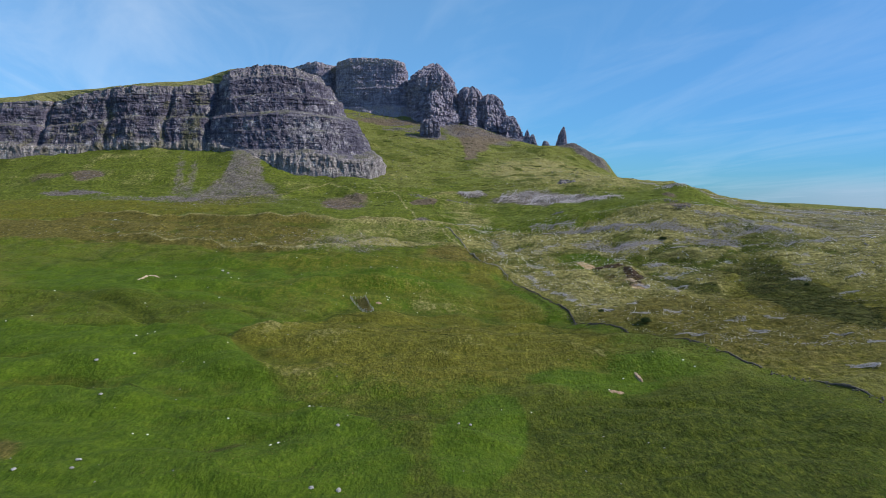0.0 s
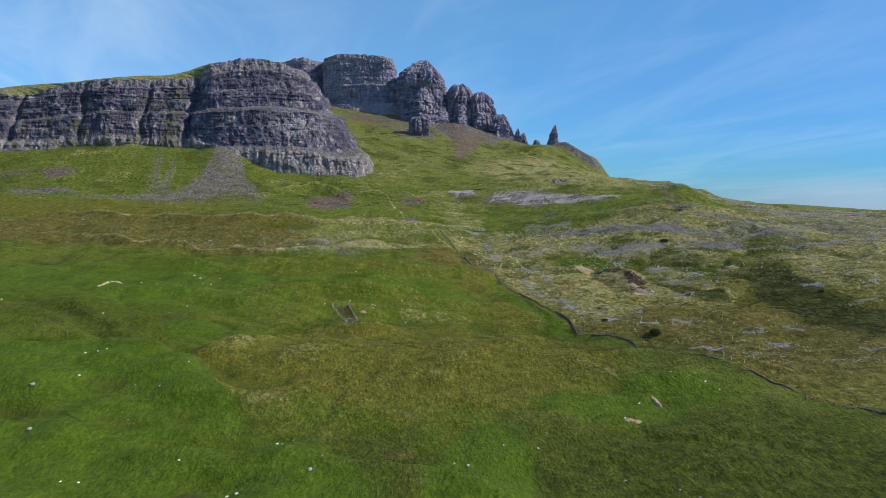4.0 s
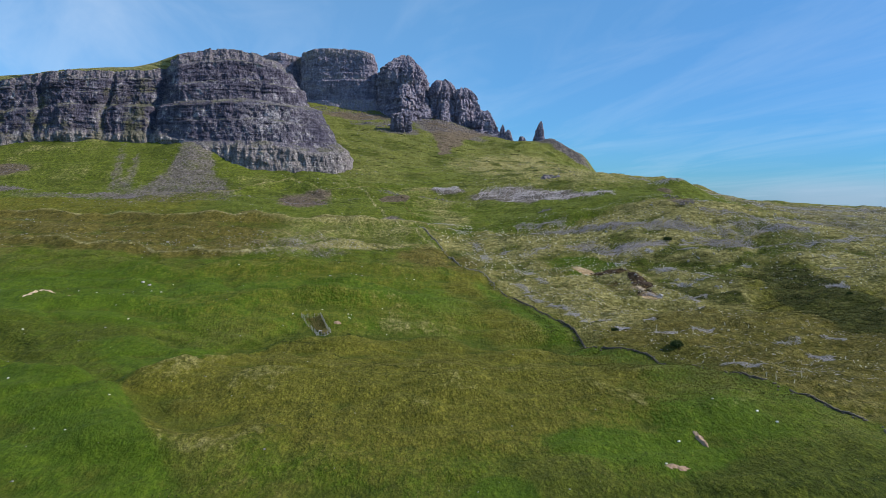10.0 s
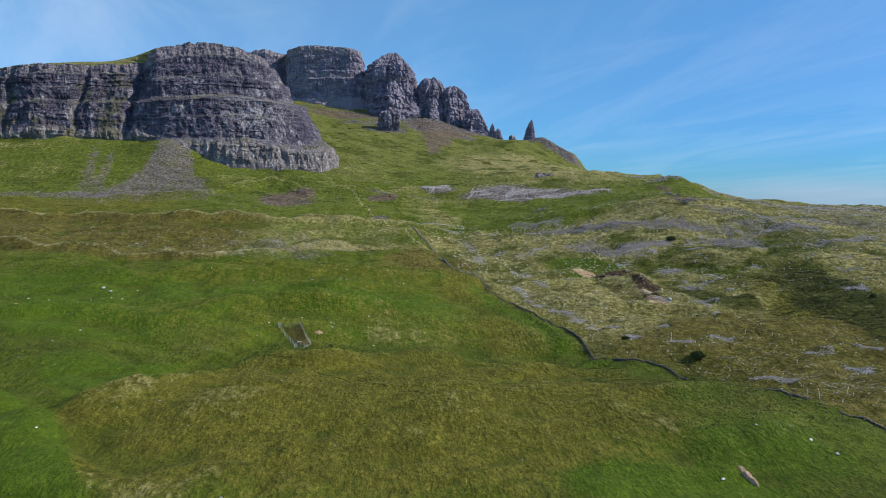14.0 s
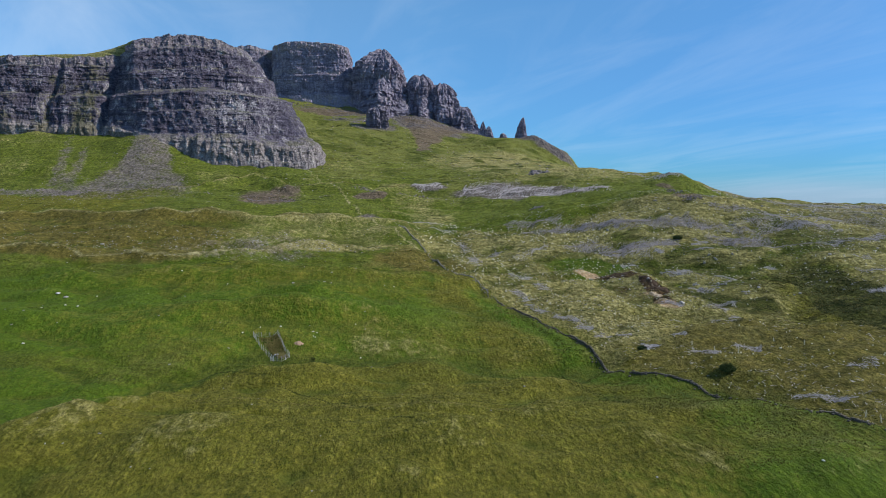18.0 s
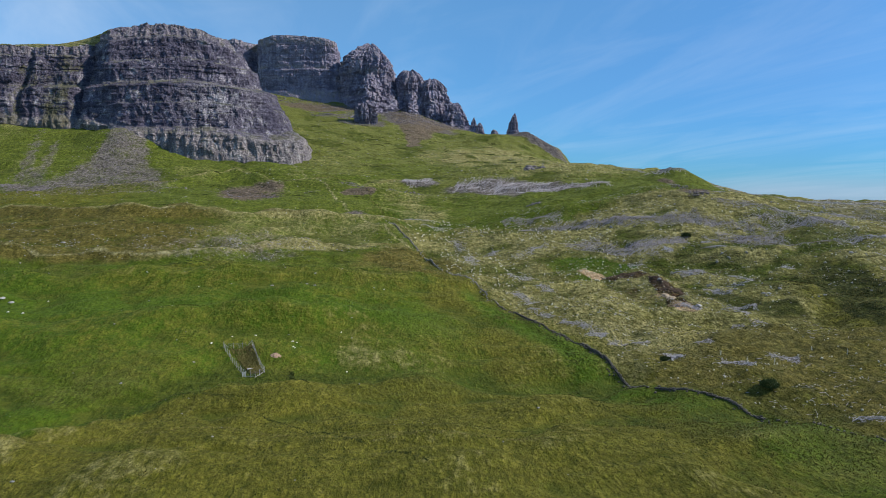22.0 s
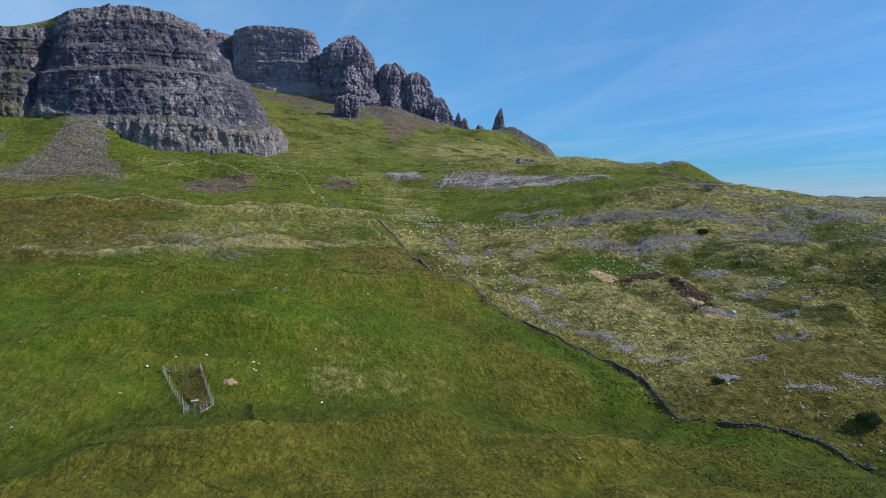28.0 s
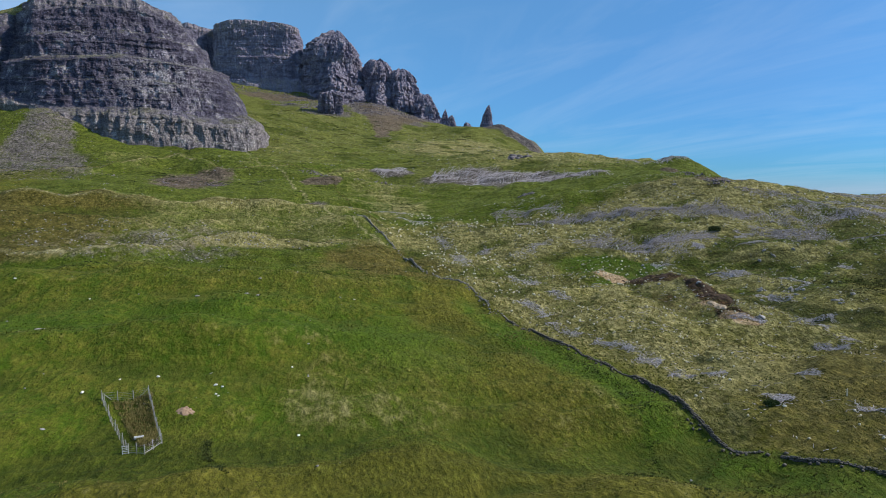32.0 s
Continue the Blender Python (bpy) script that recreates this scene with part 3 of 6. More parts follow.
def build_ground():
    right = steps(0, 250, 1.9) + []
    right = right[:-1] + steps(right[-1], 800, 2.2, 0.02)
    right = right[:-1] + steps(right[-1], 4800, 20, 0.12)
    xs = np.array([-v for v in right[:0:-1]] + right)
    ys = steps(-4500, -200, 700, -0.1)
    ys = ys[:-1] + steps(-200, 90, 9)[:-1] + steps(90, 440, 1.6)[:-1]
    ys = ys + steps(440, 800, 1.7, 0.006)[:-1]
    ys = ys + steps(ys[-1] + 4, 1500, 5)[:-1]
    ys = np.array(ys + steps(ys[-1] + 6, 4900, 12, 0.12))
    X, Y = np.meshgrid(xs, ys)
    Z = land(X, Y)
    me = grid_mesh("ground", np.stack([X, Y, Z], -1), GRASS)
    x, y = X.ravel(), Y.ravel()
    wob = fbm(x / 30, y / 30, octaves=3, seed=31) * 12
    gx, gy = x, y
    x = x + 16 * fbm(gx / 34, gy / 26, octaves=4, seed=35)
    y = y + 12 * fbm(gx / 30, gy / 24, octaves=4, seed=36)
    side = smooth(-2, 4, gx - wall_x(gy)) * (gy < 660)
    felled = side * smooth(545, 520, y + wob + (x - 200) * -0.05) * smooth(100, 150, y)
    ridge = smooth(278, 335, x) * smooth(760, 690, y) * smooth(430, 480, y)
    felled = np.clip(felled * (1 - patch(x, y, 108, 452, 17, 13)) + ridge * 0.9, 0, 1)
    zones = {}
    low = Z.copy()
    for axis, w in ((0, 9), (1, 7)):
        c = np.cumsum(np.concatenate([np.repeat(np.take(low, [0], axis), w + 1, axis), low, np.repeat(np.take(low, [-1], axis), w, axis)], axis), axis)
        m = low.shape[axis]
        low = (np.take(c, np.arange(m) + 2 * w + 1, axis) - np.take(c, np.arange(m), axis)) / (2 * w + 1)
    crest = smooth(0.25, 1.5, (Z - low).ravel()) * smooth(110, 200, gy) * smooth(1000, 800, gy)
    damp = smooth(-0.3, -1.5, (Z - low).ravel()) * smooth(110, 200, gy)
    bound = np.interp(gy, [100, 138, 160, 178, 185, 200, 225, 240, 262], [-4, -8, -20, -30, -52, -62, -76, -92, -130]) + wob * 0.25
    mounds = smooth(-3, 3, bound - gx) * smooth(262, 246, gy) * smooth(90, 105, gy)
    zones["lush"] = np.clip(mounds * 0.9 + patch(x, y, -110, 350, 130, 45, 8) * 0.9 + patch(gx, gy, 11, 158, 12, 34, -12, 0.2) * 1.2 + patch(x, y, 62, 208, 40, 14, -12) * 0.7
                            + damp * 0.6 * (1 - felled) * smooth(480, 420, gy) + patch(x, y, -88, 272, 26, 18, -20) * 0.9 + patch(x, y, 112, 452, 16, 12) * 0.9, 0, 1)
    zones["sward"] = np.clip(patch(x, y, 115, 470, 30, 26) * 0.7 + patch(x, y, 180, 588, 125, 50, 3) * 0.9 + patch(x, y, -400, 770, 260, 30) * 0.8 + patch(x, y, -130, 720, 70, 24) * 0.8
                             + patch(x, y, -8, 502, 24, 12, 10) + patch(x, y, 40, 800, 90, 70) * 0.5, 0, 1)
    zones["upland"] = smooth(540, 720, y + wob) * 0.75
    top = np.interp(gx, [-95, -89, -78, -66, -54, -42, -19, 7, 40, 66], [225, 236, 253, 269, 284, 290, 300, 306, 300, 285]) + wob * 0.15
    foot = np.interp(gx, [-95, -77, -49, -31, -11, 5, 28, 61], [222, 206, 200, 198, 198, 200, 205, 215]) + wob * 1.2
    hump = (1 - mounds) * smooth(-6, 4, top - gy) * smooth(-22, 22, gy - foot) * smooth(-96, -84, gx) * smooth(84, 62, gx)
    zones["olive"] = np.clip(hump * 0.85 + patch(x, y, -40, 330, 90, 30) * 0.4 + patch(x, y, -40, 400, 130, 30, 6) * 0.45 + patch(x, y, 70, 150, 80, 50) * 0.35 + patch(x, y, 40, 370, 20, 60, 12) * 0.5 + felled * 0.9, 0, 1)
    zones["straw"] = np.clip(felled * (0.27 + 0.40 * smooth(310, 420, gy)) * (1 - patch(x, y, 206, 336, 32, 88, -9)) * (1 - 0.2 * patch(x, y, 140, 305, 36, 30)) + patch(x, y, 2, 340, 28, 16) * 0.15 + crest * 0.16 * smooth(300, 360, gy) + crest * 0.22 * smooth(300, 250, gy) * (1 - mounds) + hump * 0.08 + hump * smooth(14, 0, top - gy) * 0.08 + patch(x, y, 60, 325, 22, 16) * 0.22 + patch(x, y, -11, 327, 22, 10) * 0.2
                             + patch(x, y, 110, 335, 22, 34, 40) * 0.5 + patch(x, y, 10, 600, 40, 60, 20) * 0.5 + patch(x, y, 190, 900, 130, 220) * 0.52, 0, 1)
    edge_a = np.interp(gx, [-330, -219, -170, -133, -89, -21, 12], [520, 513, 506, 515, 522, 542, 550]) + wob * 0.12
    edge_b = np.interp(gx, [-330, -170, -122, -85, -60, -19, 7, 25], [425, 420, 418, 428, 455, 470, 478, 476]) + wob * 0.4
    belt = smooth(-3, 2, edge_a - gy) * smooth(-5, 5, gy - edge_b) * smooth(20, -20, gx)
    rim = np.exp(-((gy - edge_a) / 3.5) ** 2) * smooth(30, -5, gx) + 0.8 * np.exp(-((gy - edge_b - 6) / 5) ** 2) * smooth(40, 10, gx) * smooth(-300, -200, gx)
    zones["straw"] = np.clip(zones["straw"] + rim * 0.6 + belt * 0.42 * smooth(-150, -80, gx), 0, 1)
    edge_c = np.interp(gx, [-300, -230, -183, -162, -137, -116, -91, -49, 27], [630, 641, 641, 668, 700, 690, 661, 672, 712]) + wob * 0.1
    below = smooth(-2, 3, edge_c - gy) * smooth(-8, 12, gy - edge_a) * smooth(30, -20, gx)
    above = smooth(-1, 4, gy - edge_c) * smooth(60, 15, gy - edge_c) * smooth(40, 10, gx)
    zones["sward"] = np.clip(zones["sward"] + above * 0.75, 0, 1)
    zones["straw"] = np.clip(zones["straw"] * (1 - 0.6 * above) + np.exp(-((gy - edge_c) / 2.5) ** 2) * smooth(30, 10, gx) * 0.5, 0, 1)
    zones["upland"] = zones["upland"] * (1 - 0.8 * above)
    zones["olive"] = np.clip(zones["olive"] * (1 - below) + below * 0.6 * smooth(-120, -220, gx), 0, 1)
    zones["sward"] = np.clip(zones["sward"] + below * 0.8, 0, 1)
    zones["upland"] = zones["upland"] * (1 - below)
    zones["straw"] = zones["straw"] * (1 - 0.8 * below * smooth(4, 12, gy - edge_a))
    zones["brown"] = np.clip(belt * 0.75 * smooth(-70, -130, gx) + patch(x, y, 10, 445, 26, 30, 20) * 0.5 + patch(x, y, -300, 455, 190, 55, 4) * 0.3 + patch(x, y, 14, 462, 30, 22, -50) * 0.5
                             + patch(x, y, -40, 186, 16, 7) * 0.4 + patch(x, y, -110, 134, 7, 9) * 0.7 + patch(x, y, -8, 174, 12, 6) * 0.7 + felled * patch(x, y, 140, 280, 80, 70) * 0.65, 0, 1)
    zones["rank"] = np.clip(patch(x, y, 15, 150, 95, 46) * 0.42 * (1 - mounds) + damp * 0.55 * (1 - felled) * smooth(560, 480, gy) + felled * smooth(340, 420, gy) * np.clip(damp * 0.5 + 0.5 * smooth(0.12, 0.3, fbm(gx / 30, gy / 14, octaves=3, seed=103)), 0, 0.6) + patch(x, y, 78, 268, 32, 30, -10) * 0.2 + patch(x, y, 95, 155, 60, 48) * 0.4 + patch(x, y, 85, 275, 40, 24, -20) * 0.2 + patch(x, y, -10, 305, 60, 12) * 0.35 + patch(x, y, -150, 290, 60, 22) * 0.5 + patch(x, y, 30, 375, 18, 40, 15) * 0.3 + felled * patch(x, y, 190, 430, 60, 30) * 0.25, 0, 1)
    zones["heath"] = np.clip(patch(0.8 * gx + 0.2 * x, 0.8 * gy + 0.2 * y, 207, 338, 21, 84, -9, 0.15) + patch(x, y, 156, 388, 9, 24, 30) * 0.9 + patch(x, y, 165, 440, 60, 12) * 0.3 + patch(x, y, -59, 148, 7, 5) * 0.8, 0, 1)
    zones["scree"] = np.clip(patch(x, y, 112, 662, 52, 26, -28) + patch(x, y, 160, 622, 24, 11, -20) + patch(x, y, 34, 702, 16, 12) + patch(x, y, -300, 640, 70, 10) * 0.5
                             + patch(x, y, -406, 655, 32, 10) * 0.9 + patch(x, y, 40, 1390, 90, 34) * 0.7 + patch(x, y, 110, 1330, 30, 60, 30) * 0.6 + patch(x, y, -85, 456, 40, 28, 20) * 0.34 + patch(x, y, -10, 570, 22, 5) * 0.9
                             + patch(x, y, 290, 1210, 20, 60, 40) + patch(x, y, 60, 1330, 60, 70) * 0.9 + patch(x, y, 220, 528, 12, 6) + ridge * 0.26 + felled * 0.14 * smooth(200, 330, x), 0, 1)
    zones["peat"] = np.clip(patch(gx, gy, 121, 430, 11, 4, -32, 0.3) + patch(gx, gy, 133, 408, 4.5, 14, 8, 0.3) + patch(gx, gy, 129, 388, 3.5, 8, 14) + patch(x, y, 122, 414, 9, 15, 10) * 0.42 , 0, 1)
    zones["clay"] = np.clip(patch(gx, gy, 107, 440, 7, 4.5, -25, 0.3) + patch(gx, gy, 127.5, 383, 4.8, 8, 10, 0.3) + patch(gx, gy, 128, 401, 2.6, 4.5, 20) * 0.9 + patch(gx, gy, 114, 434, 5, 1.5, -30) * 0.7, 0, 1)
    speck = smooth(620, 700, gy) * smooth(1400, 1300, gy)
    zones["rank"] = np.clip(zones["rank"] + 0.55 * speck * smooth(0.05, 0.35, fbm(gx / 36, gy / 40, octaves=4, seed=101)), 0, 1)
    zones["straw"] = np.clip(zones["straw"] + 0.28 * speck * smooth(0.05, 0.35, fbm(gx / 30, gy / 44, octaves=4, seed=102)), 0, 1)
    brow = np.zeros_like(x)
    for line, high, front, back, dip in LIPS[:3] + LIPS[5:8]:
        lx, ly = np.array(line, float).T
        v = gy - np.interp(gx, lx, ly) + 4 * vnoise(gx / 17, 0 * gx, seed=int(high * 10)) + 1.5 * vnoise(gx / 6, 0 * gx, seed=88)
        brow = np.maximum(brow, np.exp(-(((v + 0.8) / 2.0) ** 2)) * smooth(lx[0] - 10, lx[0] + 30, gx) * smooth(lx[-1] + 10, lx[-1] - 30, gx) * (0.54 if ly[0] > 420 else 0.16))
    zones["cleared"] = felled * (0.35 + 0.65 * smooth(90, 170, gx))
    zones["steep"] = np.clip(0.12 + 0.18 * smooth(400, 440, gy) + 0.35 * smooth(560, 700, gy) + 0.35 * felled, 0, 1)
    zones["trod"] = brow + near_line(gx, gy, FOOTPATH, 1.4) * 0.6 + near_line(gx, gy, [(-60, 258), (-20, 262), (30, 256), (60, 250)], 0.8) * 0.3
    zones["russet"] = np.clip(patch(x, y, -103, 618, 22, 46) * 0.85 + patch(x, y, -22, 650, 11, 9) * 0.9 + patch(x, y, 3, 660, 7, 9) * 0.7 + patch(x, y, 26, 664, 10, 10) * 0.7 + patch(x, y, -430, 717, 24, 16) * 0.8
                              + patch(x, y, -480, 712, 20, 12) * 0.6 + in_fan(gx + 8 * fbm(gx / 14, gy / 20, octaves=3, seed=38), gy, (46, 1030), (80, 1400), 5, 66) * 0.75 + patch(x, y, 100, 1350, 60, 40) * 0.7 + patch(x, y, -120, 1405, 80, 40) * 0.75 + patch(x, y, 236, 609, 6, 8) * 0.7 + patch(x, y, 214, 528, 12, 9) * 0.8, 0, 1)
    fans = np.zeros_like(x)
    for fan in FANS:
        fans = np.maximum(fans, in_fan(gx + 7 * fbm(gx / 11, gy / 16, octaves=3, seed=37), gy, *fan) * (1.0 if fan[3] > 20 else 0.75))
    zones["scree"] = np.clip(zones["scree"] + fans * 0.62, 0, 1)
    tongue = smooth(640, 670, gy) * smooth(840, 800, gy) * smooth(-60, -110, gx) * (1 - fans)
    zones["sward"] = np.clip(zones["sward"] + tongue * 0.6, 0, 1)
    zones["upland"] = zones["upland"] * (1 - 0.7 * tongue)
    cone = patch(x, y, 62, 1330, 26, 70, -22) + patch(x, y, 105, 1365, 60, 30) + patch(x, y, -75, 1330, 60, 22) * 0.6 + patch(x, y, -36, 1250, 44, 26) * 0.7 + patch(x, y, 170, 1390, 50, 26) * 0.8
    zones["scree"] = np.clip(zones["scree"] + cone * 0.75, 0, 1)
    dome = patch(gx, gy, 222, 590, 72, 56, -6, 0.25)
    for name in ("olive", "straw", "rank", "cleared"):
        zones[name] = zones[name] * (1 - 0.85 * dome)
    zones["sward"] = np.clip(zones["sward"] + 0.55 * dome, 0, 1)
    lawn = patch(gx, gy, 11, 158, 12, 34, -12, 0.12)
    lawn = np.maximum(lawn, patch(gx, gy, 52, 202, 22, 9, -14, 0.15) * 0.9)
    beside = np.exp(-(((gx - wall_x(gy) + 9) / 7) ** 2)) * smooth(240, 270, gy) * smooth(430, 390, gy)
    zones["lush"] = np.clip(np.maximum(zones["lush"], lawn) + 0.75 * beside, 0, 1)
    zones["olive"], zones["straw"] = zones["olive"] * (1 - 0.7 * beside), zones["straw"] * (1 - 0.7 * beside)
    for name in ("olive", "straw", "rank", "brown", "trod"):
        zones[name] = zones[name] * (1 - lawn)
    for name, v in zones.items():
        a = me.attributes.new(name, "FLOAT", "POINT")
        a.data.foreach_set("value", v.astype(np.float32))
    return tagged(new("ground", me), "rolling green and straw coloured hill pasture", "ground", kind="structure")


ground = build_ground()


# ---- cliffs ----
def curve3(points, d, u):
    """Points of a smooth line at u, through the given ones at d."""
    return weights(d, u) @ np.array(points, float)


def blocks(x, y, z, seed):
    """Blocky noise: one value for each cell, -1 to 1."""
    return _hash(np.floor(x), np.floor(y), np.floor(z), seed) * 2 - 1


def cliff_face(name, foot, crest, back, n_along, n_up, ledges, tiers, gully=7.0, seed=0, pale=False, clefts=(), fluted=1.0, rock=None, gullies=(), weathered=lambda x, share: 0 * x):
    """A wall of rock from a line at its foot to its crest, stepped by ledges (height share, set-back share), then turf to the back line."""
    mid = (np.array(foot, float) + np.array(crest, float)) / 2
    knots = np.r_[0, np.cumsum(np.linalg.norm(np.diff(mid, axis=0), axis=1))]
    u = np.linspace(0, knots[-1], n_along)
    B, T, D = (curve3(line, knots, u) for line in (foot, crest, back))
    hv, ho = np.array([l[0] for l in ledges]), np.array([l[1] for l in ledges])
    v = np.linspace(0, 1, n_up)
    vw = np.clip(v[:, None] + 0.030 * fbm(u / 70, 0 * u, octaves=3, seed=seed + 12)[None] * np.sin(np.pi * v)[:, None], 0, 1)
    off = np.interp(vw, hv, ho)
    P = B[None] + (T - B)[None] * np.stack([off, off, np.broadcast_to(v[:, None], off.shape)], -1)
    tang = np.gradient(B[:, :2], axis=0)
    tang /= np.linalg.norm(tang, axis=1)[:, None] + 1e-9
    nrm = np.stack([tang[:, 1], -tang[:, 0]], -1)
    X, Y, Z = P[..., 0], P[..., 1], P[..., 2]
    warp = 5 * fbm(X / 35, Y / 60, Z / 40, octaves=2, seed=seed + 5)
    sx = X + 0.35 * Y + warp
    deep = np.abs(fbm(sx / 60, 0 * sx, Z / 300, octaves=2, seed=seed))
    d = -0.25 * gully * np.exp(-(deep / 0.08) ** 2) + 0.75 * gully * fbm(sx / 46, Z / 150, octaves=3, seed=seed + 1)
    cols = fbm(sx / 8, 0 * sx, Z / 60, octaves=3, seed=seed + 2)
    rib = 1 - 2 * np.abs(fbm(sx / 11, 0 * sx, Z / 70, octaves=2, seed=seed + 15))
    bed = (Z + 3.5 * fbm(X / 60, Y / 90, octaves=2, seed=seed + 6)) / 7.5
    shelf = blocks(0 * bed, 0 * bed, bed, seed + 3) + 0.5 * blocks(0 * bed, 0 * bed, bed * 2.3, seed + 8)
    block = blocks(sx / 5.5, 0 * sx, bed * 1.2, seed + 7) + 0.6 * blocks(sx / 2.6, 0 * sx, bed * 1.9, seed + 10)
    for cx, deep_, wide_ in clefts:
        d = d - deep_ * np.exp(-(((X + warp * 0.8) - cx) / wide_) ** 2) * smooth(0.0, 0.2, v)[:, None]
    vary = 0.5 + 0.9 * np.abs(fbm(X / 50, Z / 30, octaves=2, seed=seed + 20))
    d = d + 3.0 * fbm(sx / 22, Y / 40, Z / 16, octaves=3, seed=seed + 21)
    flutes = fluted * (0.55 + 0.75 * np.maximum(smooth(0.20, 0.15, v), smooth(0.84, 0.90, v)))[:, None]
    thin = blocks(0 * bed, 0 * bed, bed * 3.1, seed + 13) + 0.6 * fbm(X / 26, Y / 40, Z / 1.6, octaves=2, seed=seed + 14)
    d = d + flutes * (1.5 * cols + 0.9 * rib) + 0.45 * vary * shelf + 0.25 * thin * (0.4 + vary) + (0.35 + 0.4 * flutes) * block + 1.6 * fbm(sx / 4, Y / 9, Z / 4.5, octaves=3, seed=seed + 4)
    d = d * (smooth(0, 0.05, v)[:, None] * 0.7 + 0.3)
    P[..., :2] += nrm[None] * d[..., None]
    P[..., 2] += (0.8 * cols + 1.0 * blocks(sx / 9, 0 * sx, 0 * sx, seed + 11)) * smooth(0.75, 1.0, v)[:, None]
    share = np.concatenate([0 * v[:1], v])[:, None] + 0 * X[:1]
    PX = np.concatenate([X[:1], X], 0)
    worn = np.zeros_like(share)
    for gx_, wide_, high_ in gullies:
        worn = np.maximum(worn, high_ * np.exp(-(((PX + 7 * fbm(share * 5, 0 * share, octaves=2, seed=seed + 17)) - gx_) / wide_) ** 2) * smooth(1.1, 0.5, share))
    worn = np.maximum(worn, weathered(PX, share))
    sink = P[:1] - np.array([0, 0, 34.0]) + np.concatenate([nrm, 0 * nrm[:, :1]], 1)[None] * 4
    P = np.concatenate([sink, P], 0)
    thing = new(name)
    thing.location = (0, 0, 0)
    cuts = [0] + [int(t * n_up) for t in tiers] + [n_up]
    names = ["lower_tier", "middle_tier", "upper_tier"][-(len(cuts) - 1):]
    for tier, lo, hi in zip(names, cuts[:-1], cuts[1:]):
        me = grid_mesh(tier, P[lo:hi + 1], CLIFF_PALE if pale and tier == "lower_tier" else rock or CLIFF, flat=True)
        for key, field in (("share", share), ("worn", worn)):
            me.attributes.new(key, "FLOAT", "POINT").data.foreach_set("value", field[lo:hi + 1].astype(np.float32).ravel())
        part(tier, me, thing)
    rows = [P[-1][None]]
    for s in (0.03, 0.08, 0.16, 0.28, 0.42, 0.6, 0.8, 1.0):
        R = P[-1] + (D - P[-1]) * s
        R[:, 2] += 2.2 * fbm(u / 20, np.full_like(u, s * 9), octaves=3, seed=seed + 9) * (s < 1) * min(1, s * 6)
        rows.append(R[None])
    rows.append((D + np.array([0, 60, -150.0]))[None])
    cap = grid_mesh("turf_cap", np.concatenate(rows, 0), GRASS)
    for zone_name, share in (("upland", 0.9), ("straw", 0.55)):
        cap.attributes.new(zone_name, "FLOAT", "POINT").data.foreach_set("value", np.full(len(cap.vertices), share, np.float32))
    part("turf_cap", cap, thing, "pale straw green turf on the cliff top")
    return thing


tagged(cliff_face(
    "cliff_buttress",
    [(-760, 760, 168), (-600, 790, 163), (-540, 800, 157), (-470, 808, 157), (-410, 811, 162), (-372, 812, 158), (-335, 814, 161), (-315, 813, 158), (-290, 800, 152), (-262, 775, 138), (-205, 758, 133), (-155, 757, 131), (-100, 764, 123), (-80, 790, 134), (-82, 835, 140), (-110, 900, 160), (-170, 1000, 190), (-260, 1120, 225)],
    [(-800, 805, 205), (-602, 838, 234), (-540, 846, 237), (-494, 845, 249), (-447, 845, 256), (-400, 850, 258), (-369, 858, 260), (-340, 865, 263), (-322, 868, 270), (-304, 872, 284), (-280, 876, 291), (-250, 880, 294), (-214, 884, 290), (-194, 890, 283), (-188, 920, 284), (-202, 960, 286), (-240, 1030, 290), (-310, 1130, 300)],
    [(-820, 930, 248), (-664, 930, 256), (-620, 930, 262), (-575, 930, 266), (-520, 930, 270), (-470, 930, 276), (-430, 930, 279), (-395, 930, 280), (-365, 930, 286), (-340, 935, 296), (-310, 950, 302), (-290, 960, 302), (-270, 970, 300), (-255, 980, 297), (-250, 985, 294), (-255, 1000, 294), (-280, 1050, 295), (-340, 1140, 300)],
    1150, 190, [(0, 0), (0.14, 0.07), (0.20, 0.20), (0.36, 0.32), (0.38, 0.36), (0.50, 0.43), (0.55, 0.61), (0.70, 0.70), (0.72, 0.74), (0.87, 0.82), (0.90, 0.91), (1, 1)], [0.17, 0.55], 5.0, 40, True,
    [(-326, 9, 4), (-550, 8, 3.5), (-466, 4, 4), (-385, 5, 4), (-300, -3, 14), (-430, -4, 20), (-150, -4, 16)],
    gullies=((-466, 10, 0.9), (-385, 11, 0.8), (-345, 18, 0.9), (-500, 8, 0.5)),
    weathered=lambda x, share: smooth(-318, -345, x) * (0.20 + 0.22 * smooth(0.5, 0.2, share))),
    "dark layered basalt cliff with grassy ledges", "cliff")

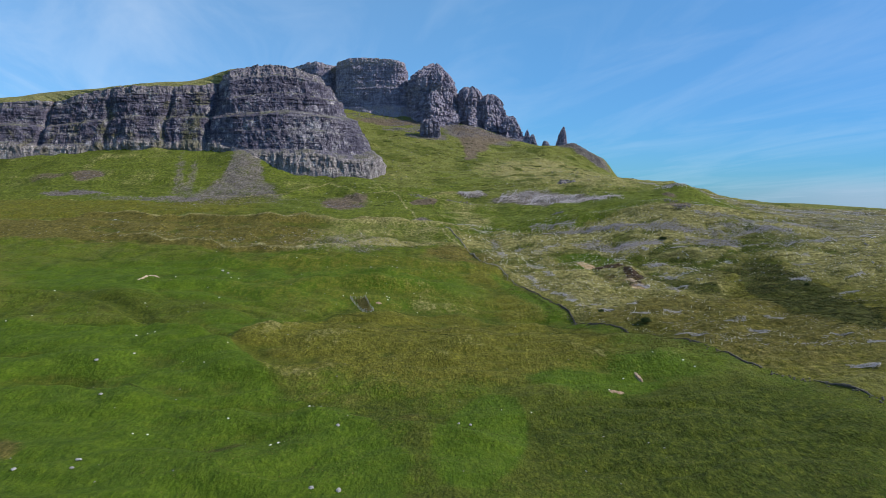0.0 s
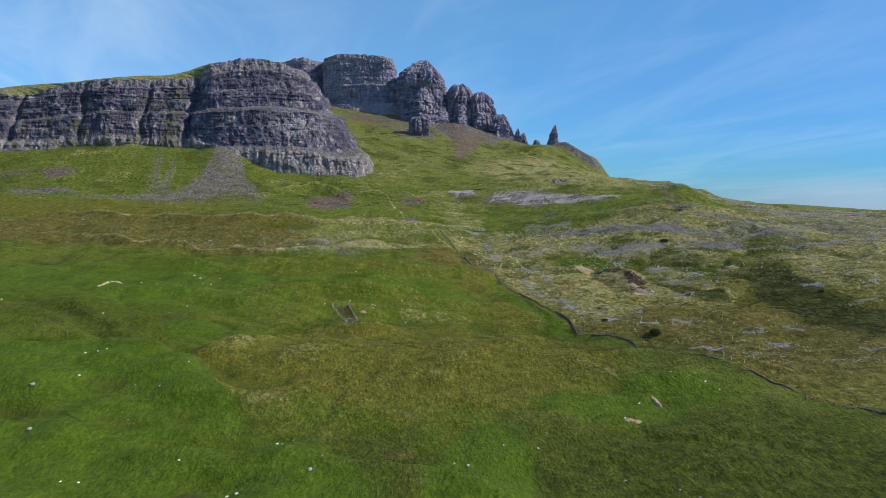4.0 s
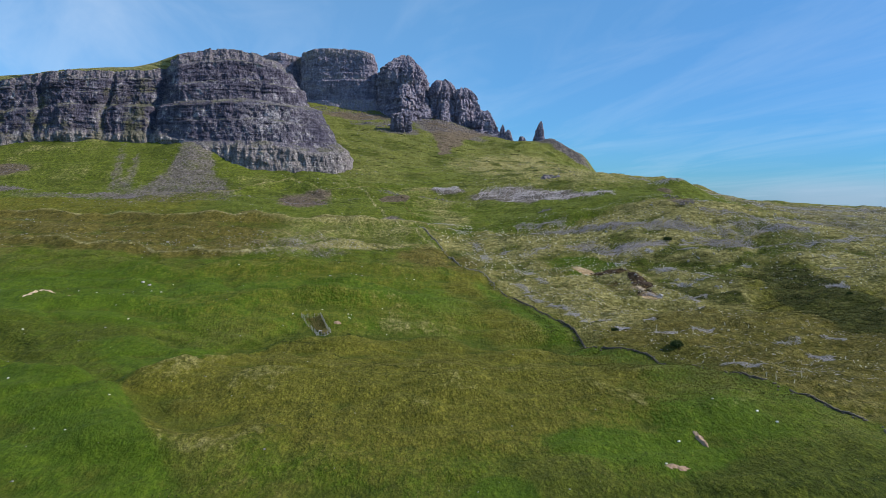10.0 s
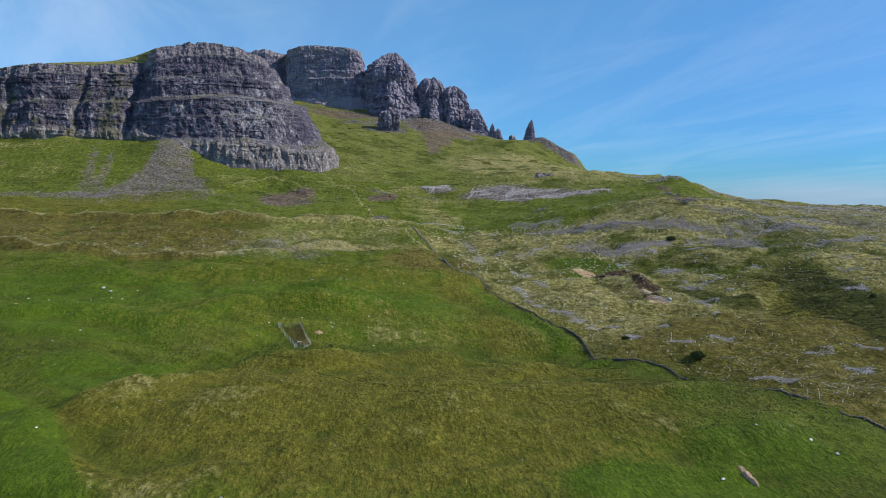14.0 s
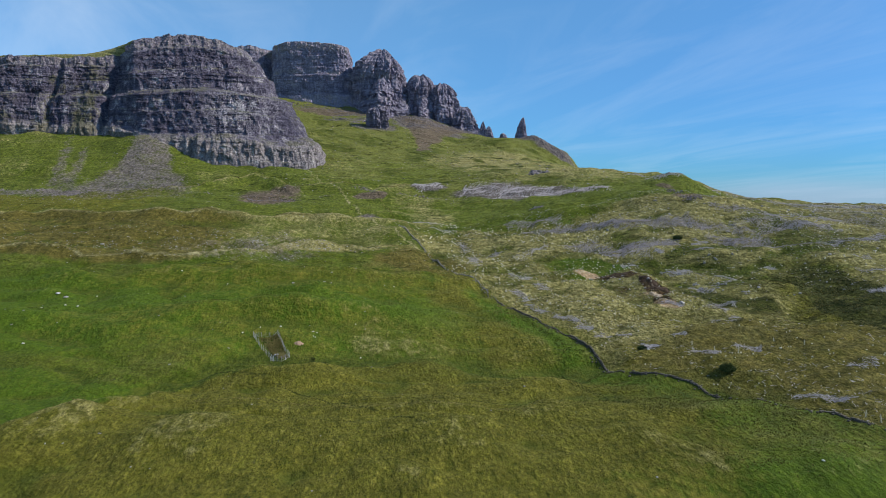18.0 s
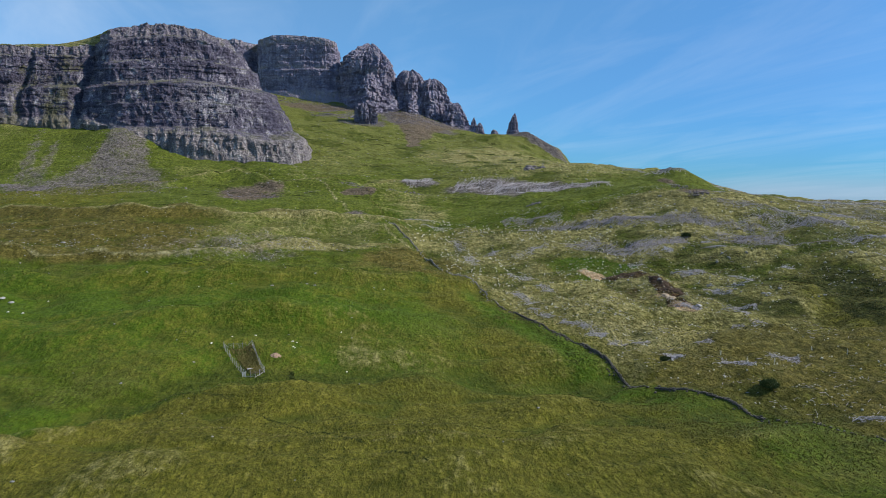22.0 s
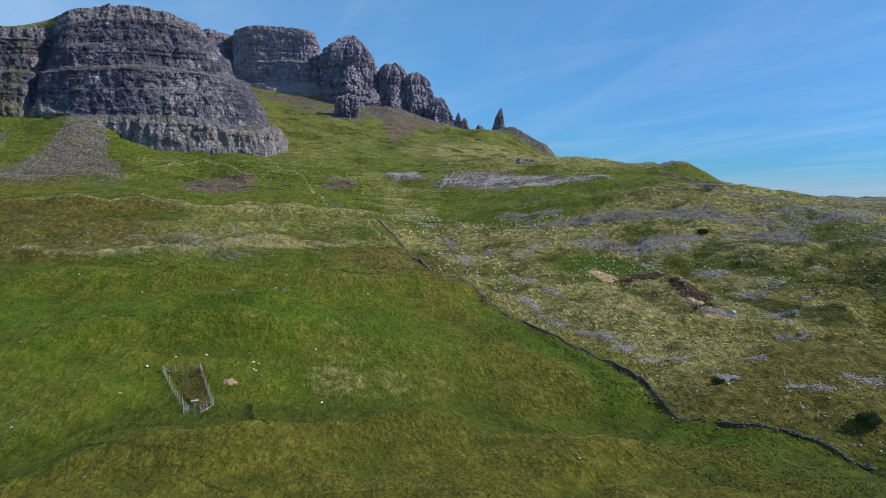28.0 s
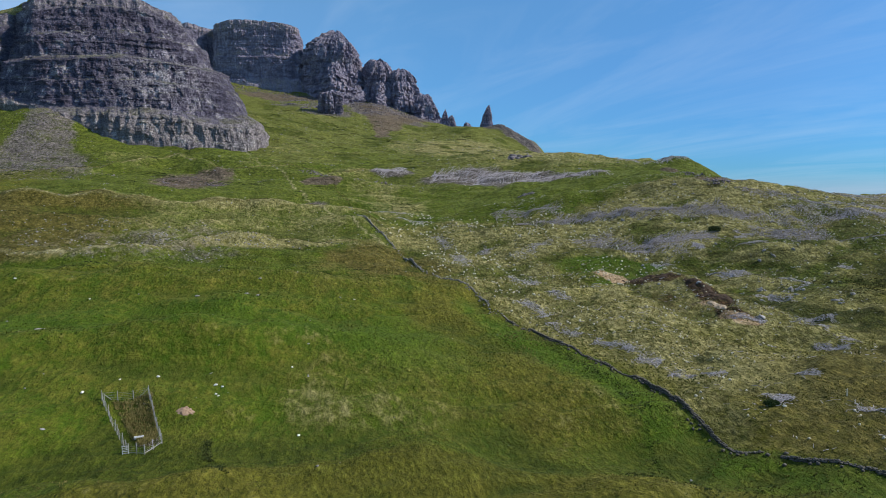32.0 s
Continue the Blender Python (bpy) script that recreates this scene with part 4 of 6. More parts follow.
tagged(cliff_face(
    "far_cliff",
    [(-460, 1540, 330), (-380, 1520, 322), (-317, 1498, 312), (-275, 1496, 305), (-250, 1484, 298), (-150, 1468, 296), (-82, 1470, 296), (-72, 1520, 310), (-90, 1600, 330)],
    [(-470, 1580, 425), (-385, 1556, 436), (-325, 1535, 446), (-288, 1535, 438), (-258, 1505, 440), (-204, 1496, 447), (-104, 1490, 437), (-92, 1530, 425), (-110, 1610, 420)],
    [(-490, 1690, 425), (-420, 1680, 430), (-350, 1670, 438), (-310, 1660, 438), (-280, 1650, 440), (-220, 1640, 442), (-150, 1640, 436), (-130, 1650, 420), (-140, 1680, 410)],
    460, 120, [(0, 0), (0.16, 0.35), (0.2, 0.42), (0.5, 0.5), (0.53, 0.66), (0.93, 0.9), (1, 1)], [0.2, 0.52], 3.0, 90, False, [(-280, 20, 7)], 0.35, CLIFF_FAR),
    "dark far basalt cliff above green slopes", "cliff")


def rock_tower(name, x, y, foot, top, rx, ry, shape, lean=(0, 0), seed=0, n=110, rows=90, label="", rough=1.0):
    """A tower of rock; shape gives its width share at height shares."""
    v = np.r_[np.linspace(-0.12, 1, rows)]
    a = np.linspace(0, 2 * np.pi, n, endpoint=False)
    sv, west, east = (np.array([s[k] for s in shape]) for k in (0, 1, -1))
    tilt = 0.5 + 0.5 * np.cos(a)[None]
    wide = np.interp(v, sv, west)[:, None] * (1 - tilt) + np.interp(v, sv, east)[:, None] * tilt
    H = top - foot
    scale = math.sqrt(rx * ry)
    turn = 0.35 + 0.7 * (seed % 5)
    square = (np.abs(np.cos(a + turn)) ** 4.5 + np.abs(np.sin(a + turn)) ** 4.5) ** (-1 / 4.5)
    ca, sa = (np.cos(a) * square)[None], (np.sin(a) * square)[None]
    zz = v[:, None] * H + 0 * ca
    wx, wy = ca * scale, sa * scale
    warp = 2.5 * fbm(wx / 12 + seed, wy / 12, zz / 22, octaves=2, seed=seed + 1)
    k = 1 / max(5.0, scale * 0.55)
    bump = 0.17 * fbm(wx * k + seed, wy * k, zz * k * 0.35, octaves=3, seed=seed)
    cleft = np.abs(fbm((wx + warp) / (scale * 0.55) + seed, (wy + warp) / (scale * 0.55), zz / (H * 1.2), octaves=2, seed=seed + 4))
    bump = bump - 0.26 * np.exp(-(cleft / 0.09) ** 2)
    bed = (zz + 2 * warp) / max(3.0, H / 16)
    steps_ = blocks(0 * bed, 0 * bed, bed, seed + 6) * 0.055 + 0.075 * blocks((wx + warp) / 5, (wy + warp) / 5, bed * 1.3, seed + 7) + 0.03 * blocks(wx / 2.4, wy / 2.4, bed * 2.1, seed + 9)
    fine = 0.05 * fbm(wx / 3.5, wy / 3.5, zz / 3.5, octaves=3, seed=seed + 8)
    r = wide * (1 + rough * (bump + steps_ + fine))
    crest = smooth(0.55, 1.0, v)[:, None]
    P = np.stack([x + lean[0] * v[:, None] + rx * r * ca, y + lean[1] * v[:, None] + ry * r * sa,
                  foot + zz + H * 0.05 * rough * crest * (fbm(wx / (scale * 0.6), wy / (scale * 0.6), octaves=3, seed=seed + 2) + 0.6 * blocks(wx / (scale * 0.4), wy / (scale * 0.4), 0 * zz, seed + 5))], -1)
    cap = np.repeat(P[-1:].mean(1, keepdims=True), n, 1)
    P = np.concatenate([P, cap], 0)
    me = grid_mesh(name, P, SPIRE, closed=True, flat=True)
    me.attributes.new("share", "FLOAT", "POINT").data.foreach_set("value", np.repeat(np.r_[v, 1].clip(0.24, 0.88), n).astype(np.float32))
    return tagged(new(name, me), label, "rock tower", "towers of the ridge")


rock_tower("rock_tower", -19, 1496, 285, 430, 59, 52, [(-0.12, 1.12, 1.2), (0.04, 1.06, 1.10), (0.27, 1.02, 1.00), (0.49, 1.0, 0.85), (0.64, 0.98, 0.80), (0.70, 0.93, 0.74), (0.78, 0.86, 0.64), (0.80, 0.76, 0.60), (0.86, 0.66, 0.48), (0.88, 0.54, 0.40), (0.93, 0.46, 0.30), (0.945, 0.32, 0.24), (0.98, 0.22, 0.18), (1, 0.08, 0.08)], (0, 0), 5, 200, 160, "tallest dark basalt tower with a peaked top", 0.62)
rock_tower("rock_tower", -27, 1256, 212, 264, 19, 22, [(-0.12, 1.08), (0, 1.02), (0.5, 1.0), (0.9, 0.97), (0.97, 0.86), (1, 0.66)], (0, 8), 14, 120, 90, "squat dark buttress at the foot of the tower", 0.9)
rock_tower("rock_rib", -22, 1436, 236, 372, 50, 50, [(-0.12, 1.14), (0, 1.10), (0.3, 1.02), (0.5, 0.94), (0.68, 0.82), (0.85, 0.62), (1, 0.3)], (2, 44), 18, 160, 120, "broken rock wall below the tallest tower", 0.8)
rock_tower("rock_rib", -56, 1300, 218, 250, 8, 24, [(-0.12, 1.3), (0, 1.2), (0.4, 1.05), (0.7, 0.9), (0.9, 0.7), (1, 0.4)], (6, 24), 27, 100, 70, "low broken rib beside the squat buttress", 1.1)
rock_tower("rock_tower", 68, 1478, 252, 371, 31, 30, [(-0.12, 1.75), (0, 1.6), (0.25, 1.3), (0.5, 1.05), (0.8, 0.92), (0.9, 0.78), (0.97, 0.52), (1, 0.35)], (-3, 0), 23, 120, 100, "rounded dark basalt tower", 0.8)
rock_tower("rock_tower", 119, 1474, 230, 350, 35, 32, [(-0.12, 1.7), (0, 1.55), (0.3, 1.2), (0.5, 1.03), (0.75, 0.86), (0.9, 0.70), (0.97, 0.48), (1, 0.3)], (-7, 0), 31, 120, 100, "blunt dark basalt tower", 0.8)
rock_tower("rock_tower", 164, 1425, 215, 293, 25, 22, [(-0.12, 1.8), (0, 1.6), (0.4, 1.15), (0.7, 0.88), (0.9, 0.62), (1, 0.35)], (-7, 0), 44, 100, 80, "low dark basalt tower on the ridge")
rock_tower("rock_needle", 193, 1378, 220, 258, 12, 10, [(-0.3, 1.6), (0, 1.4), (0.3, 0.75), (0.6, 0.5), (0.85, 0.25), (1, 0.05)], (1, 0), 52, 60, 50, "thin pointed grey rock needle")
rock_tower("rock_needle", 206, 1372, 216, 246, 10, 9, [(-0.3, 1.6), (0, 1.3), (0.5, 0.8), (0.8, 0.6), (1, 0.2)], (-1, 0), 57, 60, 50, "short grey rock needle")
rock_tower("rock_needle", 230, 1330, 203, 227, 9, 8, [(-0.3, 1.5), (0, 1.2), (0.5, 0.9), (0.85, 0.6), (1, 0.2)], (-2, 0), 61, 60, 50, "stubby grey rock stack")
rock_tower("rock_pillar", 249, 1266, 200, 251, 11, 10, [(-0.3, 1.2), (0, 1.05), (0.15, 1.02), (0.4, 0.92), (0.6, 0.78), (0.8, 0.5), (0.92, 0.28), (1, 0.06)], (6, 0), 70, 80, 80, "tall leaning pointed pillar of grey rock", 0.8)


# ---- joined pieces ----
rng = np.random.default_rng(7)


def turns(n, tilt=0.2):
    """n random turns about z with a little tilt, as matrices."""
    a, b, c = rng.uniform(0, 2 * np.pi, n), rng.normal(0, tilt, n), rng.normal(0, tilt, n)
    return spin(a, b, c)


def spin(a, b, c):
    ca, sa, cb, sb, cc, sc = np.cos(a), np.sin(a), np.cos(b), np.sin(b), np.cos(c), np.sin(c)
    o, l = np.zeros_like(ca), np.ones_like(ca)
    rz = np.stack([np.stack([ca, -sa, o], -1), np.stack([sa, ca, o], -1), np.stack([o, o, l], -1)], -2)
    ry = np.stack([np.stack([cb, o, sb], -1), np.stack([o, l, o], -1), np.stack([-sb, o, cb], -1)], -2)
    rx = np.stack([np.stack([l, o, o], -1), np.stack([o, cc, -sc], -1), np.stack([o, sc, cc], -1)], -2)
    return rz @ ry @ rx


def joined(name, shapes, faces, places, sizes, rots, material):
    """One mesh of many copies of a few shapes that share their faces. shapes: (k, points, 3)."""
    n = len(places)
    pick = rng.integers(0, len(shapes), n)
    P = shapes[pick] * sizes[:, None, :]
    P = np.einsum("nij,npj->npi", rots, P) + places[:, None, :]
    np_ = shapes.shape[1]
    F = (faces[None] + (np.arange(n) * np_)[:, None, None]).reshape(-1, faces.shape[1]).astype(np.int32)
    me = bpy.data.meshes.new(name)
    me.vertices.add(n * np_)
    me.vertices.foreach_set("co", P.astype(np.float32).ravel())
    me.loops.add(F.size)
    me.loops.foreach_set("vertex_index", F.ravel())
    me.polygons.add(len(F))
    me.polygons.foreach_set("loop_start", np.arange(0, F.size, F.shape[1], dtype=np.int32))
    me.materials.append(material)
    me.update(calc_edges=True)
    return me


def stone_shapes(k, rough=0.28):
    """Rough lumps: an icosahedron, dented, its foot flattened."""
    bm = bmesh.new()
    bmesh.ops.create_icosphere(bm, subdivisions=1, radius=0.5)
    bm.verts.ensure_lookup_table()
    base = np.array([v.co[:] for v in bm.verts])
    faces = np.array([[v.index for v in f.verts] for f in bm.faces])
    bm.free()
    out = []
    for i in range(k):
        w = base * (1 + rng.normal(0, rough, (len(base), 1)).clip(-0.45, 0.5)) * rng.uniform(0.75, 1.25, 3)
        w[:, 2] = np.maximum(w[:, 2], -0.22)
        out.append(w)
    return np.array(out), faces


def box_shapes(k):
    """Squared stones with uneven corners."""
    c = np.array([[x, y, z] for z in (-0.5, 0.5) for y in (-0.5, 0.5) for x in (-0.5, 0.5)], float)
    f = np.array([[0, 2, 3, 1], [4, 5, 7, 6], [0, 1, 5, 4], [2, 6, 7, 3], [0, 4, 6, 2], [1, 3, 7, 5]])
    return np.array([c * rng.uniform(0.75, 1.1, (8, 3)) for i in range(k)]), f


def log_shapes(k):
    """Thin bent poles along x, three-sided."""
    a = np.linspace(0, 2 * np.pi, 3, endpoint=False)
    out = []
    for i in range(k):
        rows = []
        bend, lift = rng.normal(0, 0.05), rng.normal(0, 0.03)
        for t, r in ((-0.5, 0.5), (0.0, 0.42), (0.5, 0.16)):
            rows.append(np.stack([np.full(3, t), np.cos(a) * r + 0, np.sin(a) * r], -1) + np.array([0, (0.25 - t * t) * bend * 60, (0.25 - t * t) * lift * 60]))
        out.append(np.concatenate(rows))
    f = []
    for r in range(2):
        for j in range(3):
            f.append([r * 3 + j, r * 3 + (j + 1) % 3, r * 3 + 3 + (j + 1) % 3, r * 3 + 3 + j])
    return np.array(out), np.array(f)


def tuft_shapes(k, blades=7):
    """Grass clumps: narrow bent blades from one root, as triangles."""
    out = []
    for i in range(k):
        p = []
        for b in range(blades):
            a, lean, high = rng.uniform(0, 2 * np.pi), rng.uniform(0.15, 0.9), rng.uniform(0.6, 1.1)
            d, s = np.array([math.cos(a), math.sin(a), 0]), np.array([-math.sin(a), math.cos(a), 0])
            root = d * rng.uniform(0, 0.25)
            p += [root - s * 0.13, root + s * 0.13, root + d * lean * 0.8 + np.array([0, 0, high])]
        out.append(p)
    return np.array(out), np.arange(blades * 3).reshape(-1, 3)


STONES, STONE_F = stone_shapes(24)
BOXES, BOX_F = box_shapes(24)
LOGS, LOG_F = log_shapes(16)
TUFTS, TUFT_F = tuft_shapes(16)


def on_land(x, y, lift=0.0):
    return np.stack([x, y, land(x, y) + lift], -1)


# ---- the drystone wall ----
def build_wall():
    wall = tagged(new("drystone_wall"), "dark mossy drystone field wall, partly tumbled", "stone wall")
    ys = np.arange(164, 560, 0.35)
    xs = wall_x(ys) + 0.5 * np.sin(ys / 7) + 0.8 * vnoise(ys / 13, 0 * ys, seed=3)
    step = np.hypot(np.gradient(xs), np.gradient(ys))
    s = np.cumsum(step)
    head = np.arctan2(np.gradient(ys), np.gradient(xs))
    n_sec = 26
    edges = np.linspace(s[0], s[-1], n_sec + 1)
    for a, b in zip(edges[:-1], edges[1:]):
        places, sizes, rots = [], [], []
        for course in range(6):
            w = np.arange(a, b, 0.40) + rng.uniform(-0.12, 0.12)
            for off in (-0.21, 0.21):
                q = w + rng.normal(0, 0.10, len(w))
                x, y, h = np.interp(q, s, xs), np.interp(q, s, ys), np.interp(q, s, head)
                stand = 0.40 + 0.2 * np.exp(-((y - 225) / 12) ** 2) - 0.28 * np.exp(-((y - 262) / 20) ** 2) + 0.1 * smooth(290, 310, y) - 0.22 * smooth(290, 270, y) + 0.75 * vnoise(q / 14, 0 * q, seed=8) + 0.25 * vnoise(q / 4, 0 * q, seed=9)
                stand = stand + 0.45 * np.exp(-((y - 322) / 26) ** 2) - 0.62 * smooth(400, 450, y) + 0.15 * smooth(350, 380, y)
                keep = course / 5.0 < stand
                nx, ny = -np.sin(h), np.cos(h)
                k = len(q)
                shift = off * (1 - 0.10 * course) + rng.normal(0, 0.06, k)
                px, py = x + nx * shift, y + ny * shift
                places.append(np.stack([px, py, land(px, py) + 0.10 + 0.20 * course + rng.normal(0, 0.03, k)], -1)[keep])
                sizes.append(np.stack([rng.uniform(0.28, 0.62, k), rng.uniform(0.26, 0.48, k), rng.uniform(0.16, 0.32, k)], -1)[keep])
                rots.append(spin(h + rng.normal(0, 0.16, k), rng.normal(0, 0.10, k), rng.normal(0, 0.10, k))[keep])
        k = int((b - a) * 0.9)
        q = rng.uniform(a, b, k)
        x, y = np.interp(q, s, xs) + rng.normal(-0.7, 0.9, k), np.interp(q, s, ys) + rng.normal(0, 0.6, k)
        places.append(on_land(x, y, 0.10))
        sizes.append(rng.uniform(0.3, 0.7, (k, 3)))
        rots.append(turns(k, 0.4))
        far = np.interp((a + b) / 2, s, ys) > 395
        part("wall_section", joined("wall_section", BOXES, BOX_F, np.concatenate(places), np.concatenate(sizes), np.concatenate(rots), LICHEN if far else STONE), wall)
    return wall


build_wall()


# ---- felled timber: windrows of grey brash, pale stumps ----
def brash_row(x, y, long, wide, turn, count, size=1.0, aim=None, spread=0.45, reach=(1.6, 4.6), label="grey windrow of weathered felled branches", material=None):
    c, si = math.cos(radians(turn)), math.sin(radians(turn))
    u, v = rng.uniform(-1, 1, count) * long, rng.normal(0, 0.5, count) * wide
    u = u + vnoise(v / 5, u / 9, seed=4) * 3
    px, py = x + u * c - v * si, y + u * si + v * c
    head = radians(aim if aim is not None else turn + 35) + rng.normal(0, spread, count)
    length, thick = rng.uniform(*reach, count) * size, rng.uniform(0.10, 0.26, count) * size
    dx, dy = np.cos(head) * length * 0.4, np.sin(head) * length * 0.4
    pitch = -np.arctan2(land(px + dx, py + dy) - land(px - dx, py - dy), 0.8 * length)
    rots = spin(head, pitch + rng.normal(-0.01, 0.14 / reach[0], count), rng.uniform(0, 6, count))
    me = joined("brash", LOGS, LOG_F, on_land(px, py, 0.15) + np.stack([0 * px, 0 * px, rng.uniform(0, 0.45, count) * min(1, size)], -1),
                np.stack([length, thick, thick], -1), rots, material or BRASH)
    return tagged(new("brash_pile", me), label, "felled brash", "brash windrows", "stuff")


for row in ((92, 682, 26, 20, -22, 1100), (122, 658, 24, 24, -28, 1300), (152, 630, 24, 14, -24, 1000), (172, 610, 12, 8, -10, 300), (34, 704, 13, 9, 10, 420)):
    brash_row(*row, 0.9, 62, 0.22, (3, 8), "pale grey sheet of flattened felled timber")
for row in ((100, 533, 15, 6, -10, 380), (133, 512, 18, 5, -18, 380), (172, 497, 20, 5, -12, 420), (205, 484, 16, 6, -20, 420), (218, 462, 12, 8, 10, 360),
            (157, 467, 14, 6, -8, 420), (130, 471, 12, 8, -30, 300), (120, 481, 9, 7, 20, 240), (138, 458, 12, 5, -20, 240), (259, 479, 22, 8, -10, 420),
            (240, 505, 18, 6, -5, 300), (300, 500, 26, 7, 0, 380), (233, 442, 12, 4, -15, 200)):
    brash_row(row[0], row[1], row[2] * 1.25, row[3] * 1.15, row[4], int(row[5] * 1.3), 0.8, 30, 0.4, (2.5, 6), material=BRASH_DARK)
for row in ((112, 515, 22, 3, -4, 360), (150, 506, 24, 3.5, -14, 420), (188, 488, 18, 5, -18, 420), (212, 462, 18, 7, -12, 620), (250, 476, 26, 5, 2, 460), (150, 470, 20, 5, -14, 420)):
    brash_row(*row, 0.8, 34, 0.35, (2.5, 6), material=BRASH_DARK)
for row in ((44, 497, 9, 2.2, 100, 150), (46, 463, 12, 2.6, 95, 210), (62, 482, 8, 2.2, 60, 150), (84, 473, 14, 2.2, 35, 210), (69, 439, 8, 2.2, -15, 140),
            (61, 403, 9, 2.6, 110, 220), (75, 415, 6, 2.2, 120, 130), (64, 380, 8, 2.0, -60, 140), (73, 363, 8, 1.8, -55, 170), (77, 352, 3.5, 2.4, -50, 120),
            (82, 344, 4, 1.6, -20, 70), (89, 340, 3, 1.5, 0, 60), (90, 318, 3.0, 1.8, 10, 110), (154, 379, 6, 2.2, -40, 130), (156, 400, 5, 2.4, -30, 110),
            (134, 446, 6, 2, 10, 110), (156, 427, 8, 2, 5, 150), (150, 341, 4, 3, -30, 140), (122, 310, 5, 2, -35, 110), (111, 259, 8, 2.2, -50, 170),
            (148, 361, 4, 2, 0, 70), (106, 329, 3, 2, 0, 60), (104, 306, 6, 2, -50, 110), (22, 567, 12, 2.4, -15, 160), (36, 544, 12, 2.4, -25, 150)):
    brash_row(row[0], row[1], row[2], row[3] * 1.35, row[4], int(row[5] * 1.9), 0.62, None, 1.4, (0.9, 2.8), "grey heap of broken weathered branches")
for i in range(74):
    brash_row(rng.uniform(235, 560), rng.uniform(440, 700), rng.uniform(6, 20), rng.uniform(2.5, 5), rng.uniform(-25, 15), int(rng.uniform(140, 300)), 0.95, None, 1.2, (1.2, 3.6), "grey heap of broken weathered branches")
for i in range(64):
    bx, by = rng.uniform(130, 380), rng.uniform(190, 470)
    if ((bx - 196) / 34) ** 2 + ((by - 332) / 84) ** 2 < 1 or bx < wall_x(by) + 18:
        continue
    brash_row(bx, by, rng.uniform(2.5, 8), rng.uniform(1.2, 3), rng.uniform(-60, 20), int(rng.uniform(90, 220)), 0.7, None, 1.3, (0.9, 3.0), "grey heap of broken weathered branches")


def brash_litter(n):
    """Single sticks left lying over the felled ground."""
    x, y = rng.uniform(40, 520, n), rng.uniform(230, 640, n)
    m = (x > wall_x(y) + 5) & (fbm(x / 18, y / 14, octaves=3, seed=95) + 0.2 * rng.standard_normal(n) > 0.12) & (((x - 199) / 24) ** 2 + ((y - 335) / 78) ** 2 > 1) & (y < 560 + 0.5 * np.maximum(x - 250, 0))
    x, y = x[m], y[m]
    k = len(x)
    size = np.stack([rng.uniform(0.8, 2.4, k), rng.uniform(0.08, 0.2, k), rng.uniform(0.08, 0.2, k)], -1)
    me = joined("brash", LOGS, LOG_F, on_land(x, y, 0.12), size, spin(rng.uniform(-0.6, 1.6, k), rng.normal(0, 0.2, k), rng.uniform(0, 6, k)), BRASH)
    return tagged(new("brash_litter", me), "grey sticks scattered over felled ground", "felled brash", kind="stuff")


brash_litter(32000)


def stump_field():
    """Pale cut stumps in the old planting lines."""
    n = 6800
    line = rng.integers(0, 92, n) * 6.2
    x, y = 20 + line + rng.normal(0, 0.9, n), rng.uniform(230, 700, n)
    x = x + (y - 400) * -0.25
    keep = (x > wall_x(y) + 4) & (x < 560) & (vnoise(x / 22, y / 22, seed=77) > -0.15) & (y < 545 - 0.1 * np.minimum(x, 200) + 2.2 * np.maximum(x - 270, 0))
    keep &= ~((np.abs(x - 196) / 30) ** 2 + (np.abs(y - 332) / 80) ** 2 < 1)
    x, y = x[keep], y[keep]
    qx, qy = rng.uniform(20, 140, 1000), rng.uniform(410, 575, 1000)
    m = (qx > wall_x(qy) + 3) & ((qy < 530) | (qx < 48)) & (vnoise(qx / 20, qy / 20, seed=78) > -0.1)
    x, y = np.r_[x, qx[m]], np.r_[y, qy[m]]
    n = len(x)
    sizes = np.stack([rng.uniform(0.3, 0.7, n), rng.uniform(0.3, 0.7, n), rng.uniform(0.35, 0.75, n)], -1) * 1.08 * np.clip(y / 430, 0.5, 1.15)[:, None]
    me = joined("stump", BOXES, BOX_F, on_land(x, y, 0.12), sizes, turns(n, 0.25), STUMP)
    return tagged(new("tree_stumps", me), "pale weathered stumps of felled conifers", "tree stumps", kind="stuff")


STUMP = plain_material("bleached_stump", (0.46, 0.43, 0.32), (0.76, 0.73, 0.58), 5.0)
stump_field()


# ---- loose stones ----
def stone_field(name, label, x, y, low, high, material, sink=0.0, power=2.5):
    n = len(x)
    size = low + (high - low) * rng.random(n) ** power
    sizes = size[:, None] * rng.uniform(0.7, 1.3, (n, 3)) * np.array([1.1, 1, 0.8])
    me = joined(name, STONES, STONE_F, on_land(x, y) - np.stack([0 * x, 0 * x, size * sink], -1), sizes, turns(n, 0.4), material)
    return tagged(new(name, me), label, "loose rocks", kind="stuff")


def oval(n, cx, cy, rx, ry, turn=0.0):
    a, r = rng.uniform(0, 2 * np.pi, n), np.sqrt(rng.random(n)) * rng.uniform(0.8, 1.15, n)
    u, v = r * np.cos(a) * rx, r * np.sin(a) * ry
    c, s = math.cos(radians(turn)), math.sin(radians(turn))
    return cx + u * c - v * s, cy + u * s + v * c


def gather(*ovals):
    xy = [oval(*o) for o in ovals]
    return np.concatenate([p[0] for p in xy]), np.concatenate([p[1] for p in xy])


